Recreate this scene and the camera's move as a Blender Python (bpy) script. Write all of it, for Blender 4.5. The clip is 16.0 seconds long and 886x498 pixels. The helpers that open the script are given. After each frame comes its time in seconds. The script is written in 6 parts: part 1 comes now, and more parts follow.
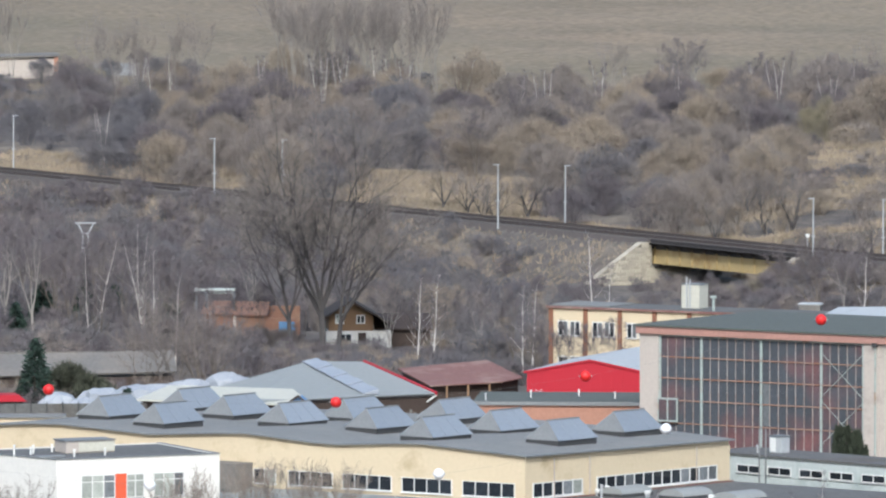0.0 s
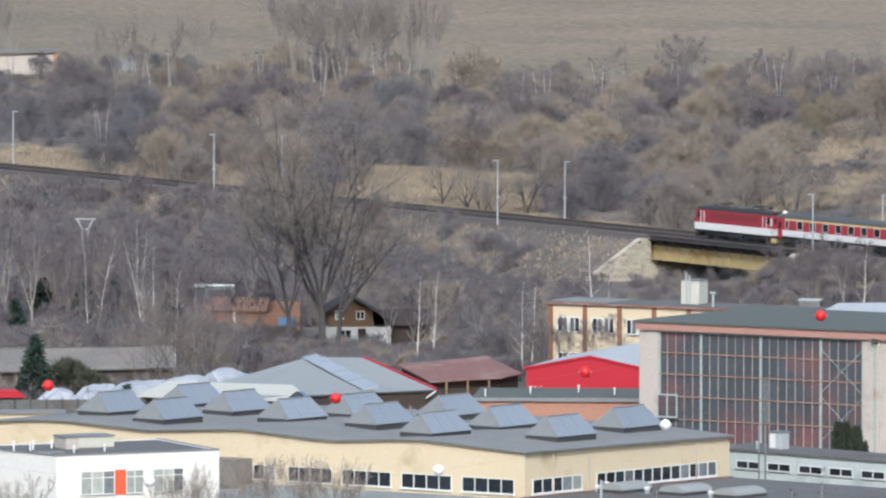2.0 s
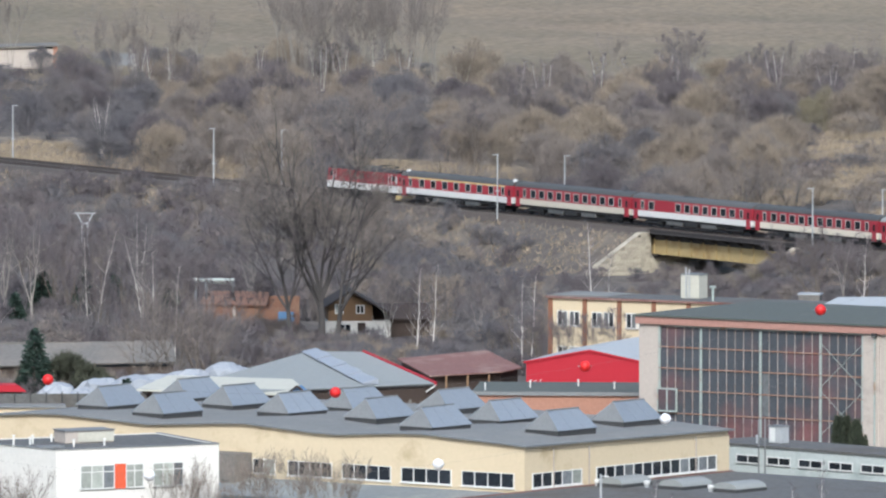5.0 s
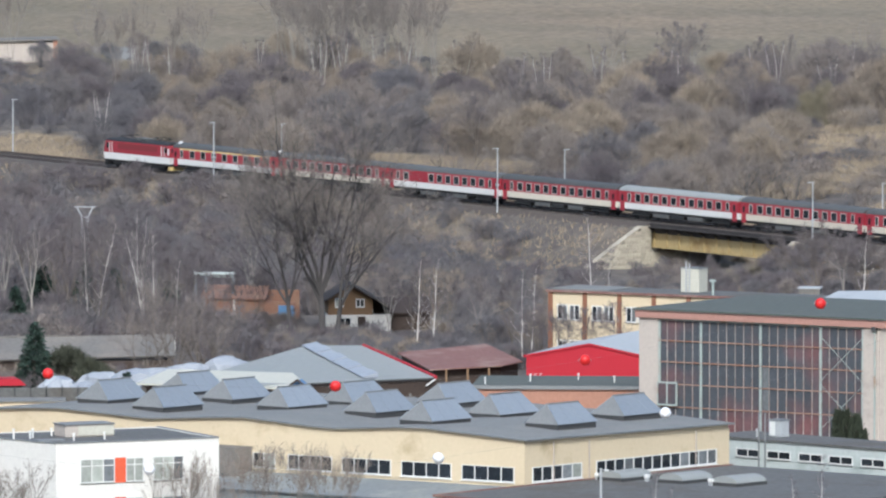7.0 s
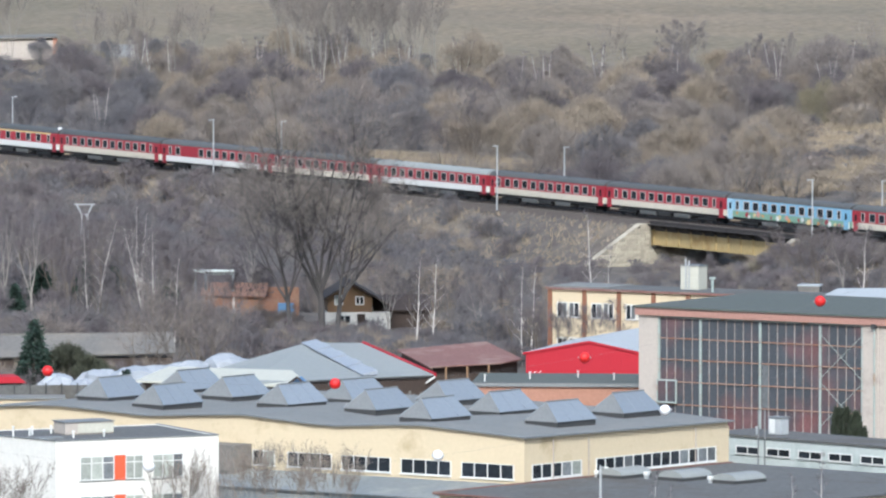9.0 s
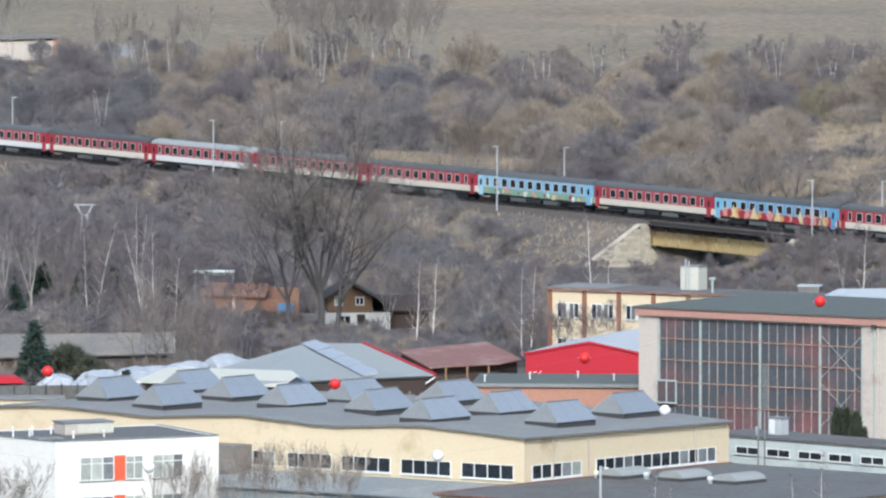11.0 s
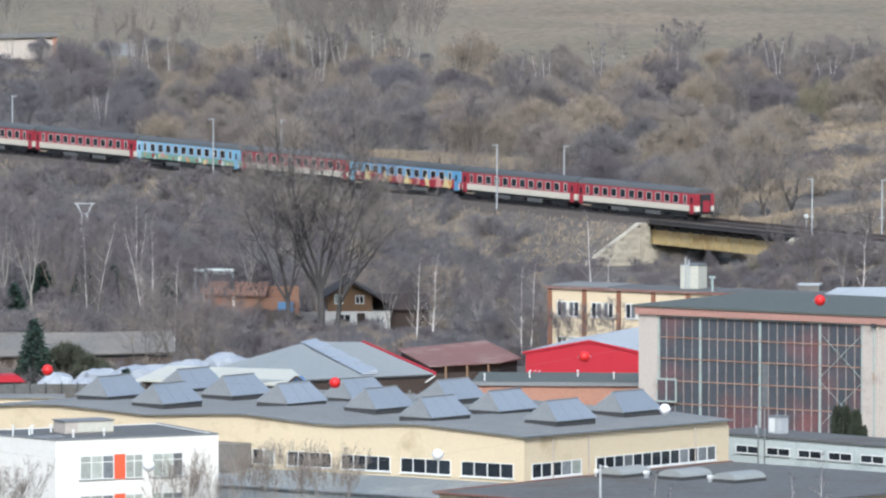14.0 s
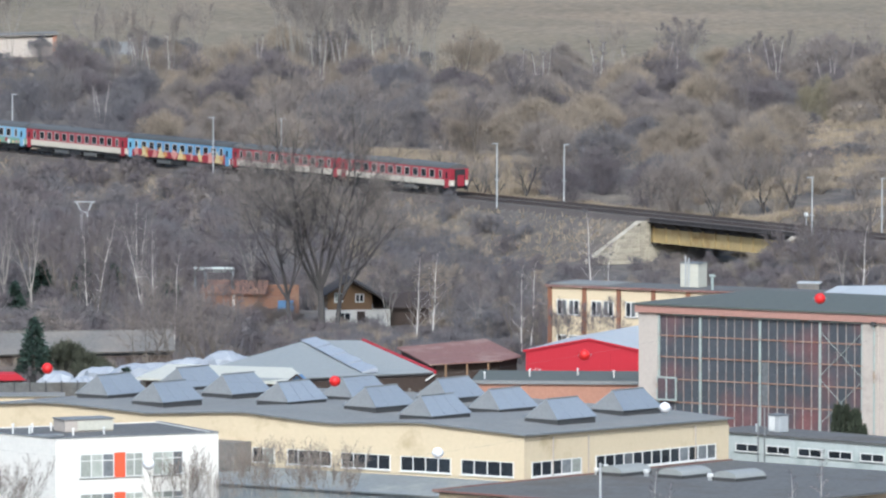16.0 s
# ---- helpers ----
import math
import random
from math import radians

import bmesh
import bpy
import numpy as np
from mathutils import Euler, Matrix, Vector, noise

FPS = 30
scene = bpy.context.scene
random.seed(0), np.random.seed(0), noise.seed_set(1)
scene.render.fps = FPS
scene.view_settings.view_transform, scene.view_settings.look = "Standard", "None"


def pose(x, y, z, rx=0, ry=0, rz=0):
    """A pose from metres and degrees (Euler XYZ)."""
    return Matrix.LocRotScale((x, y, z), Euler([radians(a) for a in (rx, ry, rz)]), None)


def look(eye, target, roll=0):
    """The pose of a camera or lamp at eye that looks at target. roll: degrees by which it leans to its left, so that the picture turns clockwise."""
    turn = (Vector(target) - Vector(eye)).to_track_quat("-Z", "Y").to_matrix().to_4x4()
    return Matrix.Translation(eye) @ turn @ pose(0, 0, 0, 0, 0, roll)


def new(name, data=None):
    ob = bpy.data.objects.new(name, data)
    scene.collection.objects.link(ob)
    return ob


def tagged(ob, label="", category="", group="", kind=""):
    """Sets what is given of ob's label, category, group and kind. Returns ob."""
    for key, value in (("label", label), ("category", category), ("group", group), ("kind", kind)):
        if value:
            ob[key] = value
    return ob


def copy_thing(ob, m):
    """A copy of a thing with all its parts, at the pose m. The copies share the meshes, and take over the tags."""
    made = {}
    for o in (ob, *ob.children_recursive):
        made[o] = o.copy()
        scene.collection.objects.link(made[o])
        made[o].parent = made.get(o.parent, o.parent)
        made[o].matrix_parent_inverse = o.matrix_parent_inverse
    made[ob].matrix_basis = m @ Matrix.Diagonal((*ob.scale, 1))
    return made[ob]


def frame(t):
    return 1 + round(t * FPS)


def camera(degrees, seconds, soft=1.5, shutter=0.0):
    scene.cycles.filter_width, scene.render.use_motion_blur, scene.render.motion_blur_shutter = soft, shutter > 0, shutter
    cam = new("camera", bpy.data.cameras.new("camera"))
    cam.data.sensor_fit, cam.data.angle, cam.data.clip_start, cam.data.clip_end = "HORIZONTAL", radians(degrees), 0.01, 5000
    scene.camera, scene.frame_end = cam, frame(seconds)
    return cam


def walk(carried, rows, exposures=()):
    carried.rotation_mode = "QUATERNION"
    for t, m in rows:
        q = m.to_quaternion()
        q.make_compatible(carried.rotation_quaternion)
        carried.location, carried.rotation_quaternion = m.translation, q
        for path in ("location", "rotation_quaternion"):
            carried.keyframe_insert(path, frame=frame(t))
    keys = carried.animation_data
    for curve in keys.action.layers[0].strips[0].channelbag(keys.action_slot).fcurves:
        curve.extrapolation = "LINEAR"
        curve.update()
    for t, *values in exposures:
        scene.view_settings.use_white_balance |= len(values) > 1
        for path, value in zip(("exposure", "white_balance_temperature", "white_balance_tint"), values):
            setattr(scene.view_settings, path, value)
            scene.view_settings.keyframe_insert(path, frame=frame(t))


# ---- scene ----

# ---------------------------------------------------------------- camera
cam = camera(5.0, 16.0, soft=2.3)
PITCH = 3.512
LOOK = ((0, 0, 0), (0.5, 3.9, 0.9), (1, 4.5, 0.4), (1.5, 7.3, 0.4), (2, 7.1, 0.7), (2.5, 7.2, 1.4), (3, 10.6, 0.3), (3.5, 11.6, 0.4), (4, 14.0, 1.2),
        (6.5, 25.0, 0.9), (7, 28.5, 1.0), (7.5, 27.2, 1.5), (8, 30.3, 1.4), (8.5, 32.1, 1.6), (9, 33.0, 1.7), (11.5, 31.6, 1.8), (12, 29.3, 1.8),
        (12.5, 29.3, 1.9), (13, 29.6, 1.9), (13.5, 33.3, 2.1), (14, 34.6, 2.0), (14.5, 34.3, 2.0), (15, 34.5, 2.1), (15.5, 36.0, 2.0), (16, 37.5, 2.0))
STEP = 5.0 / 1568
EYE = (0, 0, 81)
walk(cam, [(t, pose(*EYE, 90 - PITCH - down * STEP, 0, -side * STEP)) for t, down, side in LOOK],
     exposures=[(0, 0.41, 5620, 5), (7, 0.36, 5580, 5), (9, 0.54, 5520, 4), (12.5, 0.48, 5480, 4), (16, 0.46, 5480, 4)])

# ---------------------------------------------------------------- light
SUN_TO = Vector((-0.03, -0.78, 0.64)).normalized()
world = bpy.data.worlds.new("sky")
scene.world = world
world.use_nodes = True
wn = world.node_tree
sky = wn.nodes.new("ShaderNodeTexSky")
sky.sky_type = "NISHITA"
sky.sun_disc = False
sky.sun_elevation = math.asin(SUN_TO.z)
sky.sun_rotation = math.atan2(SUN_TO.x, SUN_TO.y)
sky.dust_density = 4.0
sky.air_density = 1.2
wn.links.new(sky.outputs[0], wn.nodes["Background"].inputs[0])
wn.nodes["Background"].inputs[1].default_value = 0.15
sun = new("sun", bpy.data.lights.new("sun", "SUN"))
sun.data.energy = 2.25
sun.data.angle = radians(3.0)
sun.data.color = (1.0, 0.93, 0.84)
sun.matrix_world = look((0, 0, 200), Vector((0, 0, 200)) - SUN_TO)


# ---------------------------------------------------------------- materials
def mat(name, col, rough=0.85, vary=0.25, scale=1.5, bump=0.15, metal=0.0, col2=None, stretch=(1, 1, 1), each=0.0, patch=0.0):
    """A surface with grain and stains at two scales; each: how far single pieces differ; patch: share of the second colour."""
    m = bpy.data.materials.new(name)
    m.use_nodes = True
    n, l = m.node_tree.nodes, m.node_tree.links
    b = n["Principled BSDF"]
    tc = n.new("ShaderNodeTexCoord")
    mp = n.new("ShaderNodeMapping")
    mp.inputs["Scale"].default_value = stretch
    l.new(tc.outputs["Object"], mp.inputs[0])
    big, fine = n.new("ShaderNodeTexNoise"), n.new("ShaderNodeTexNoise")
    big.inputs["Scale"].default_value, big.inputs["Detail"].default_value = scale * 0.22, 5
    fine.inputs["Scale"].default_value, fine.inputs["Detail"].default_value = scale * 3.1, 6
    for x in (big, fine):
        x.inputs["Roughness"].default_value = 0.62
        l.new(mp.outputs[0], x.inputs["Vector"])
    mix = n.new("ShaderNodeMix")
    mix.data_type = "RGBA"
    second = col2 or tuple(c * 0.62 for c in col)
    mix.inputs[6].default_value, mix.inputs[7].default_value = (*col, 1), (*second, 1)
    ramp = n.new("ShaderNodeMapRange")
    ramp.inputs[1].default_value, ramp.inputs[2].default_value = 0.62 - patch * 0.4, 0.74 - patch * 0.3
    ramp.inputs[3].default_value, ramp.inputs[4].default_value = 0.0, min(1.0, vary * 3) if col2 is None else 1.0
    l.new(big.outputs[0], ramp.inputs[0])
    l.new(ramp.outputs[0], mix.inputs[0])
    val = n.new("ShaderNodeMapRange")
    val.inputs[1].default_value, val.inputs[2].default_value = 0.28, 0.72
    val.inputs[3].default_value, val.inputs[4].default_value = 1 - vary, 1 + vary * 0.6
    l.new(fine.outputs[0], val.inputs[0])
    hsv = n.new("ShaderNodeHueSaturation")
    l.new(mix.outputs[2], hsv.inputs["Color"])
    if each:
        info = n.new("ShaderNodeObjectInfo")
        own = n.new("ShaderNodeMapRange")
        own.inputs[3].default_value, own.inputs[4].default_value = 1 - each, 1 + each
        l.new(info.outputs["Random"], own.inputs[0])
        mul = n.new("ShaderNodeMath")
        mul.operation = "MULTIPLY"
        l.new(own.outputs[0], mul.inputs[0])
        l.new(val.outputs[0], mul.inputs[1])
        l.new(mul.outputs[0], hsv.inputs["Value"])
    else:
        l.new(val.outputs[0], hsv.inputs["Value"])
    l.new(hsv.outputs[0], b.inputs["Base Color"])
    b.inputs["Roughness"].default_value, b.inputs["Metallic"].default_value = rough, metal
    if bump:
        bp = n.new("ShaderNodeBump")
        bp.inputs["Strength"].default_value, bp.inputs["Distance"].default_value = bump, 0.05
        l.new(fine.outputs[0], bp.inputs["Height"])
        l.new(bp.outputs[0], b.inputs["Normal"])
    return m


def twig_mat(name, col, col2, scale=0.06):
    """Bark and fine twigs; the colour drifts from bush to bush and over the wood."""
    m = bpy.data.materials.new(name)
    m.use_nodes = True
    n, l = m.node_tree.nodes, m.node_tree.links
    b = n["Principled BSDF"]
    geo = n.new("ShaderNodeNewGeometry")
    big = n.new("ShaderNodeTexNoise")
    big.inputs["Scale"].default_value, big.inputs["Detail"].default_value = scale, 4
    l.new(geo.outputs["Position"], big.inputs["Vector"])
    fine = n.new("ShaderNodeMapRange")
    fine.inputs[3].default_value, fine.inputs[4].default_value = 0.82, 1.22
    l.new(geo.outputs["Random Per Island"], fine.inputs[0])
    ramp = n.new("ShaderNodeMapRange")
    ramp.inputs[1].default_value, ramp.inputs[2].default_value = 0.36, 0.64
    l.new(big.outputs[0], ramp.inputs[0])
    mix = n.new("ShaderNodeMix")
    mix.data_type = "RGBA"
    mix.inputs[6].default_value, mix.inputs[7].default_value = (*col, 1), (*col2, 1)
    l.new(ramp.outputs[0], mix.inputs[0])
    hsv = n.new("ShaderNodeHueSaturation")
    l.new(fine.outputs[0], hsv.inputs["Value"])
    l.new(mix.outputs[2], hsv.inputs["Color"])
    l.new(hsv.outputs[0], b.inputs["Base Color"])
    b.inputs["Roughness"].default_value = 0.9
    return m


def glass_mat(name, tint, rough=0.08, each=0.35):
    """Window glass before a dim interior: a dark gloss."""
    return mat(name, tint, rough, 0.3, 0.6, 0.02, each=each)


def hall_glass():
    """Old glass before a dim hall: broad soft dull red patches that run on from pane to pane."""
    m = mat("hall_glass", (0.068, 0.075, 0.088), 0.2, 0.18, 1.0, 0.02, each=0.10)
    n, l = m.node_tree.nodes, m.node_tree.links
    mix = next(x for x in n if x.bl_idname == "ShaderNodeMix")
    soft = n.new("ShaderNodeTexNoise")
    soft.inputs["Scale"].default_value, soft.inputs["Detail"].default_value = 0.17, 2
    l.new(n["Texture Coordinate"].outputs["Object"], soft.inputs["Vector"])
    r = n.new("ShaderNodeMapRange")
    r.inputs[1].default_value, r.inputs[2].default_value = 0.48, 0.72
    l.new(soft.outputs[0], r.inputs[0])
    l.new(r.outputs[0], mix.inputs[0])
    mix.inputs[7].default_value = (0.165, 0.082, 0.084, 1)
    return m


M = {
    "cream": mat("cream_render", (0.59, 0.49, 0.34), 0.9, 0.05, 0.9, 0.03, col2=(0.44, 0.35, 0.22), patch=0.14),
    "white": mat("white_render", (0.69, 0.67, 0.63), 0.85, 0.08, 0.8, 0.06),
    "whitepaint": mat("white_paint", (0.68, 0.68, 0.66), 0.6, 0.08, 2),
    "roofing": mat("grey_roofing_felt", (0.192, 0.192, 0.188), 0.95, 0.16, 0.8, 0.2, col2=(0.215, 0.21, 0.20), patch=0.35),
    "darkfelt": mat("dark_roofing_felt", (0.115, 0.113, 0.11), 0.95, 0.3, 0.7, 0.25, col2=(0.1, 0.09, 0.08), patch=0.25),
    "greenfelt": mat("green_grey_roofing", (0.092, 0.10, 0.09), 0.95, 0.25, 0.7, 0.2),
    "metal": mat("sky_tinted_sheet_metal", (0.255, 0.28, 0.315), 0.45, 0.10, 1.2, 0.06, metal=0.2, each=0.08),
    "metaldark": mat("dull_sheet_metal", (0.21, 0.215, 0.22), 0.7, 0.15, 1.2, 0.08, metal=0.2),
    "curb": mat("dark_kerb", (0.05, 0.05, 0.052), 0.85, 0.2, 2),
    "glass": glass_mat("dark_window_glass", (0.022, 0.026, 0.032)),
    "glassgrey": glass_mat("grey_pane_glass", (0.16, 0.17, 0.18), 0.2),
    "glasspale": glass_mat("pale_pane_glass", (0.35, 0.37, 0.335), 0.55),
        "glasshall": hall_glass(),
    "orange": mat("orange_red_panel", (0.62, 0.10, 0.04), 0.6, 0.06, 1),
    "concrete": mat("pale_concrete", (0.44, 0.39, 0.35), 0.9, 0.08, 0.8, 0.04, col2=(0.30, 0.26, 0.23), patch=0.2),
    "pinkband": mat("faded_pink_fascia", (0.36, 0.20, 0.165), 0.85, 0.15, 1),
    "rustbar": mat("rusty_glazing_bar", (0.37, 0.345, 0.325), 0.8, 0.35, 3, 0.1, col2=(0.31, 0.21, 0.16), patch=0.4, each=0.2),
    "rustrail": mat("rust_red_rail", (0.33, 0.215, 0.165), 0.8, 0.35, 3, 0.1, col2=(0.25, 0.11, 0.06), patch=0.4),
    "tealbar": mat("faded_teal_steel", (0.33, 0.38, 0.36), 0.7, 0.2, 2, col2=(0.30, 0.20, 0.13), patch=0.2),
    "paleblue": mat("pale_blue_render", (0.45, 0.49, 0.48), 0.9, 0.12, 0.9, 0.1, col2=(0.34, 0.38, 0.37), patch=0.2),
    "terracotta": mat("terracotta_render", (0.36, 0.19, 0.135), 0.9, 0.15, 0.9, 0.1),
    "red": mat("red_cladding", (0.38, 0.014, 0.028), 0.85, 0.08, 1.5, 0.05, stretch=(6, 6, 0.4)),
    "palesheet": mat("pale_roof_sheet", (0.39, 0.405, 0.42), 0.7, 0.12, 1.0, 0.08),
    "greysheet": mat("light_grey_roof_sheet", (0.265, 0.275, 0.27), 0.8, 0.10, 0.9, 0.06),
    "creamsheet": mat("cream_roof_sheet", (0.49, 0.475, 0.41), 0.7, 0.1, 0.9, 0.06),
    "tarp": mat("white_plastic_sheet", (0.30, 0.32, 0.36), 0.5, 0.2, 2.5, 0.6),
    "rustroof": mat("rusty_red_roof", (0.20, 0.10, 0.085), 0.8, 0.28, 1.2, 0.15, col2=(0.28, 0.19, 0.16), patch=0.3),
    "darkwood": mat("dark_brown_timber", (0.055, 0.038, 0.03), 0.85, 0.3, 2.5, 0.2),
    "brownwall": mat("brown_timber_wall", (0.22, 0.135, 0.075), 0.85, 0.2, 2, 0.15, stretch=(1, 1, 6)),
    "brick": mat("orange_brick", (0.215, 0.112, 0.075), 0.9, 0.3, 1.6, 0.2, col2=(0.24, 0.15, 0.10), patch=0.3),
    "brown": mat("brown_pilaster", (0.22, 0.10, 0.06), 0.9, 0.15, 1.2),
    "greywall": mat("weathered_grey_board", (0.155, 0.145, 0.135), 0.9, 0.2, 0.8, 0.1, col2=(0.19, 0.17, 0.15), patch=0.35),
    "blue": mat("blue_sheet", (0.10, 0.20, 0.36), 0.6, 0.2, 1),
    "bluegrey": mat("blue_grey_sheet", (0.19, 0.21, 0.225), 0.6, 0.2, 0.8, 0.1, col2=(0.27, 0.28, 0.27), patch=0.3),
    "stone": mat("pale_limestone", (0.40, 0.36, 0.29), 0.9, 0.28, 2.0, 0.3, col2=(0.26, 0.23, 0.18), patch=0.3, each=0.16),
    "mortar": mat("old_mortar", (0.27, 0.25, 0.21), 0.95, 0.2, 2, 0.2),
    "yellow": mat("faded_yellow_steel", (0.36, 0.275, 0.135), 0.65, 0.16, 1.2, 0.05, col2=(0.24, 0.15, 0.055), patch=0.2, each=0.06),
    "darksteel": mat("dark_rusty_steel", (0.035, 0.03, 0.03), 0.8, 0.3, 1.5, 0.1),
    "ballast": mat("brown_track_ballast", (0.085, 0.07, 0.062), 0.95, 0.35, 6, 0.6),
    "rail": mat("rail_steel", (0.10, 0.075, 0.065), 0.45, 0.2, 3, metal=0.6),
    "sleeper": mat("concrete_sleeper", (0.16, 0.14, 0.125), 0.95, 0.2, 3, each=0.1),
    "galv": mat("galvanised_steel", (0.40, 0.41, 0.42), 0.5, 0.1, 2, metal=0.1),
    "ballred": mat("red_marker_paint", (0.62, 0.016, 0.016), 0.5, 0.08, 2, 0.02),
    "ballwhite": mat("white_marker_paint", (0.80, 0.80, 0.82), 0.5, 0.06, 2, 0.02),
    "wire": mat("aluminium_cable", (0.16, 0.16, 0.165), 0.6, 0.1, 2),
    "birchbark": mat("white_birch_bark", (0.62, 0.58, 0.54), 0.85, 0.25, 3, 0.15, col2=(0.22, 0.2, 0.18), patch=0.15, stretch=(1, 1, 2.5)),
    "palebark": mat("pale_grey_bark", (0.30, 0.275, 0.25), 0.9, 0.25, 3, 0.2),
    "limb": mat("dark_tree_bark", (0.080, 0.073, 0.072), 0.95, 0.3, 3, 0.3),
    "bark": mat("grey_brown_bark", (0.15, 0.125, 0.105), 0.95, 0.3, 3, 0.3),
    "needles": mat("dark_spruce_needles", (0.022, 0.042, 0.03), 0.85, 0.35, 2, each=0.1),
    "cypress": mat("dark_olive_cypress", (0.040, 0.050, 0.030), 0.85, 0.35, 2, each=0.1),
    "pineneedles": mat("olive_pine_needles", (0.060, 0.064, 0.042), 0.85, 0.35, 2, each=0.1),
    "t_grille": mat("louvred_dark_red", (0.20, 0.028, 0.034), 0.6, 0.15, 2, 0.1),
    "t_red": mat("railway_red", (0.30, 0.026, 0.042), 0.45, 0.10, 0.8, 0.02, each=0.10),
    "t_cream": mat("railway_cream", (0.60, 0.545, 0.46), 0.5, 0.08, 0.8, 0.02, each=0.08),
    "t_white": mat("railway_white", (0.66, 0.65, 0.64), 0.45, 0.06, 0.8, 0.02),
    "t_roof": mat("grey_coach_roof", (0.075, 0.075, 0.075), 0.7, 0.15, 0.9, 0.05, each=0.22),
    "t_skirt": mat("grey_equipment_box", (0.10, 0.10, 0.10), 0.7, 0.2, 1),
    "t_under": mat("black_underframe", (0.022, 0.022, 0.024), 0.8, 0.3, 2),
    "t_frame": mat("aluminium_window_frame", (0.50, 0.44, 0.42), 0.5, 0.1, 2),
    "t_yellow": mat("first_class_yellow", (0.60, 0.46, 0.20), 0.5, 0.08, 1),
    "t_blue": mat("sky_blue_livery", (0.20, 0.385, 0.55), 0.5, 0.12, 0.6, 0.02, col2=(0.35, 0.51, 0.62), patch=0.3),
    "t_deep": mat("deep_blue_livery", (0.11, 0.27, 0.46), 0.5, 0.12, 0.6, 0.02, col2=(0.20, 0.42, 0.58), patch=0.45),
    "t_green": mat("grass_green_livery", (0.20, 0.34, 0.26), 0.5, 0.15, 1),
    "t_orange": mat("orange_art", (0.55, 0.26, 0.09), 0.5, 0.1, 1),
    "t_pink": mat("pink_art", (0.55, 0.25, 0.22), 0.5, 0.1, 1),
    "t_straw": mat("straw_art", (0.60, 0.48, 0.24), 0.5, 0.1, 1),
    "t_lamp": mat("tail_lamp_lens", (0.75, 0.72, 0.66), 0.25, 0.05, 1),
}
TWIG = {
    # dark lifted and blued to hold distance haze; grey, olive, purple bluer too
    "dark": twig_mat("hazed_dark_grey_twigs", (0.119, 0.114, 0.128), (0.150, 0.137, 0.140)),
    "grey": twig_mat("grey_brown_twigs", (0.172, 0.150, 0.142), (0.214, 0.183, 0.163)),
    "olive": twig_mat("olive_brown_twigs", (0.264, 0.217, 0.166), (0.218, 0.182, 0.148)),
    "purple": twig_mat("purple_brown_twigs", (0.112, 0.098, 0.107), (0.148, 0.127, 0.131)),
    "green": twig_mat("budding_willow_twigs", (0.232, 0.208, 0.130), (0.210, 0.185, 0.130)),
    "straw": twig_mat("dry_grass_blades", (0.315, 0.252, 0.180), (0.24, 0.196, 0.142)),
    "tan": twig_mat("tan_young_twigs", (0.225, 0.18, 0.148), (0.185, 0.152, 0.128)),
}


def ground_mat():
    m = bpy.data.materials.new("dry_spring_ground")
    m.use_nodes = True
    n, l = m.node_tree.nodes, m.node_tree.links
    b = n["Principled BSDF"]
    geo = n.new("ShaderNodeNewGeometry")

    def noise_of(scale, detail=6, vec=None):
        x = n.new("ShaderNodeTexNoise")
        x.inputs["Scale"].default_value, x.inputs["Detail"].default_value = scale, detail
        l.new(vec or geo.outputs["Position"], x.inputs["Vector"])
        return x.outputs[0]

    def blend(fac, a, c, lo, hi):
        r = n.new("ShaderNodeMapRange")
        r.inputs[1].default_value, r.inputs[2].default_value = lo, hi
        l.new(fac, r.inputs[0])
        x = n.new("ShaderNodeMix")
        x.data_type = "RGBA"
        for k, v in ((6, a), (7, c)):
            if isinstance(v, tuple):
                x.inputs[k].default_value = (*v, 1)
            else:
                l.new(v, x.inputs[k])
        l.new(r.outputs[0], x.inputs[0])
        return x.outputs[2]

    scrub = blend(noise_of(0.05), (0.104, 0.089, 0.079), (0.208, 0.172, 0.128), 0.47, 0.71)
    mp = n.new("ShaderNodeMapping")
    mp.inputs["Scale"].default_value = (0.012, 0.05, 0.05)
    mp.inputs["Rotation"].default_value = (0, 0, 0.10)
    l.new(geo.outputs["Position"], mp.inputs[0])
    field = blend(noise_of(1.0, 7, mp.outputs[0]), (0.178, 0.138, 0.094), (0.235, 0.181, 0.123), 0.36, 0.64)
    field = blend(noise_of(0.004, 3), field, (0.152, 0.129, 0.086), 0.48, 0.68)
    sep = n.new("ShaderNodeSeparateXYZ")
    l.new(geo.outputs["Position"], sep.inputs[0])
    both = blend(sep.outputs[1], scrub, field, 1500, 1580)
    hsv = n.new("ShaderNodeHueSaturation")
    r = n.new("ShaderNodeMapRange")
    r.inputs[1].default_value, r.inputs[2].default_value, r.inputs[3].default_value, r.inputs[4].default_value = 0.3, 0.7, 0.72, 1.25
    fine = noise_of(0.7, 8)
    l.new(fine, r.inputs[0])
    l.new(r.outputs[0], hsv.inputs["Value"])
    l.new(both, hsv.inputs["Color"])
    l.new(hsv.outputs[0], b.inputs["Base Color"])
    b.inputs["Roughness"].default_value = 0.95
    bp = n.new("ShaderNodeBump")
    bp.inputs["Strength"].default_value, bp.inputs["Distance"].default_value = 0.6, 0.3
    l.new(fine, bp.inputs["Height"])
    l.new(bp.outputs[0], b.inputs["Normal"])
    return m


# ---------------------------------------------------------------- mesh helpers
def thing(name, m, label, category, group="", kind=""):
    ob = new(name)
    ob.empty_display_size = 0.5
    ob.matrix_world = m
    return tagged(ob, label, category, group, kind)


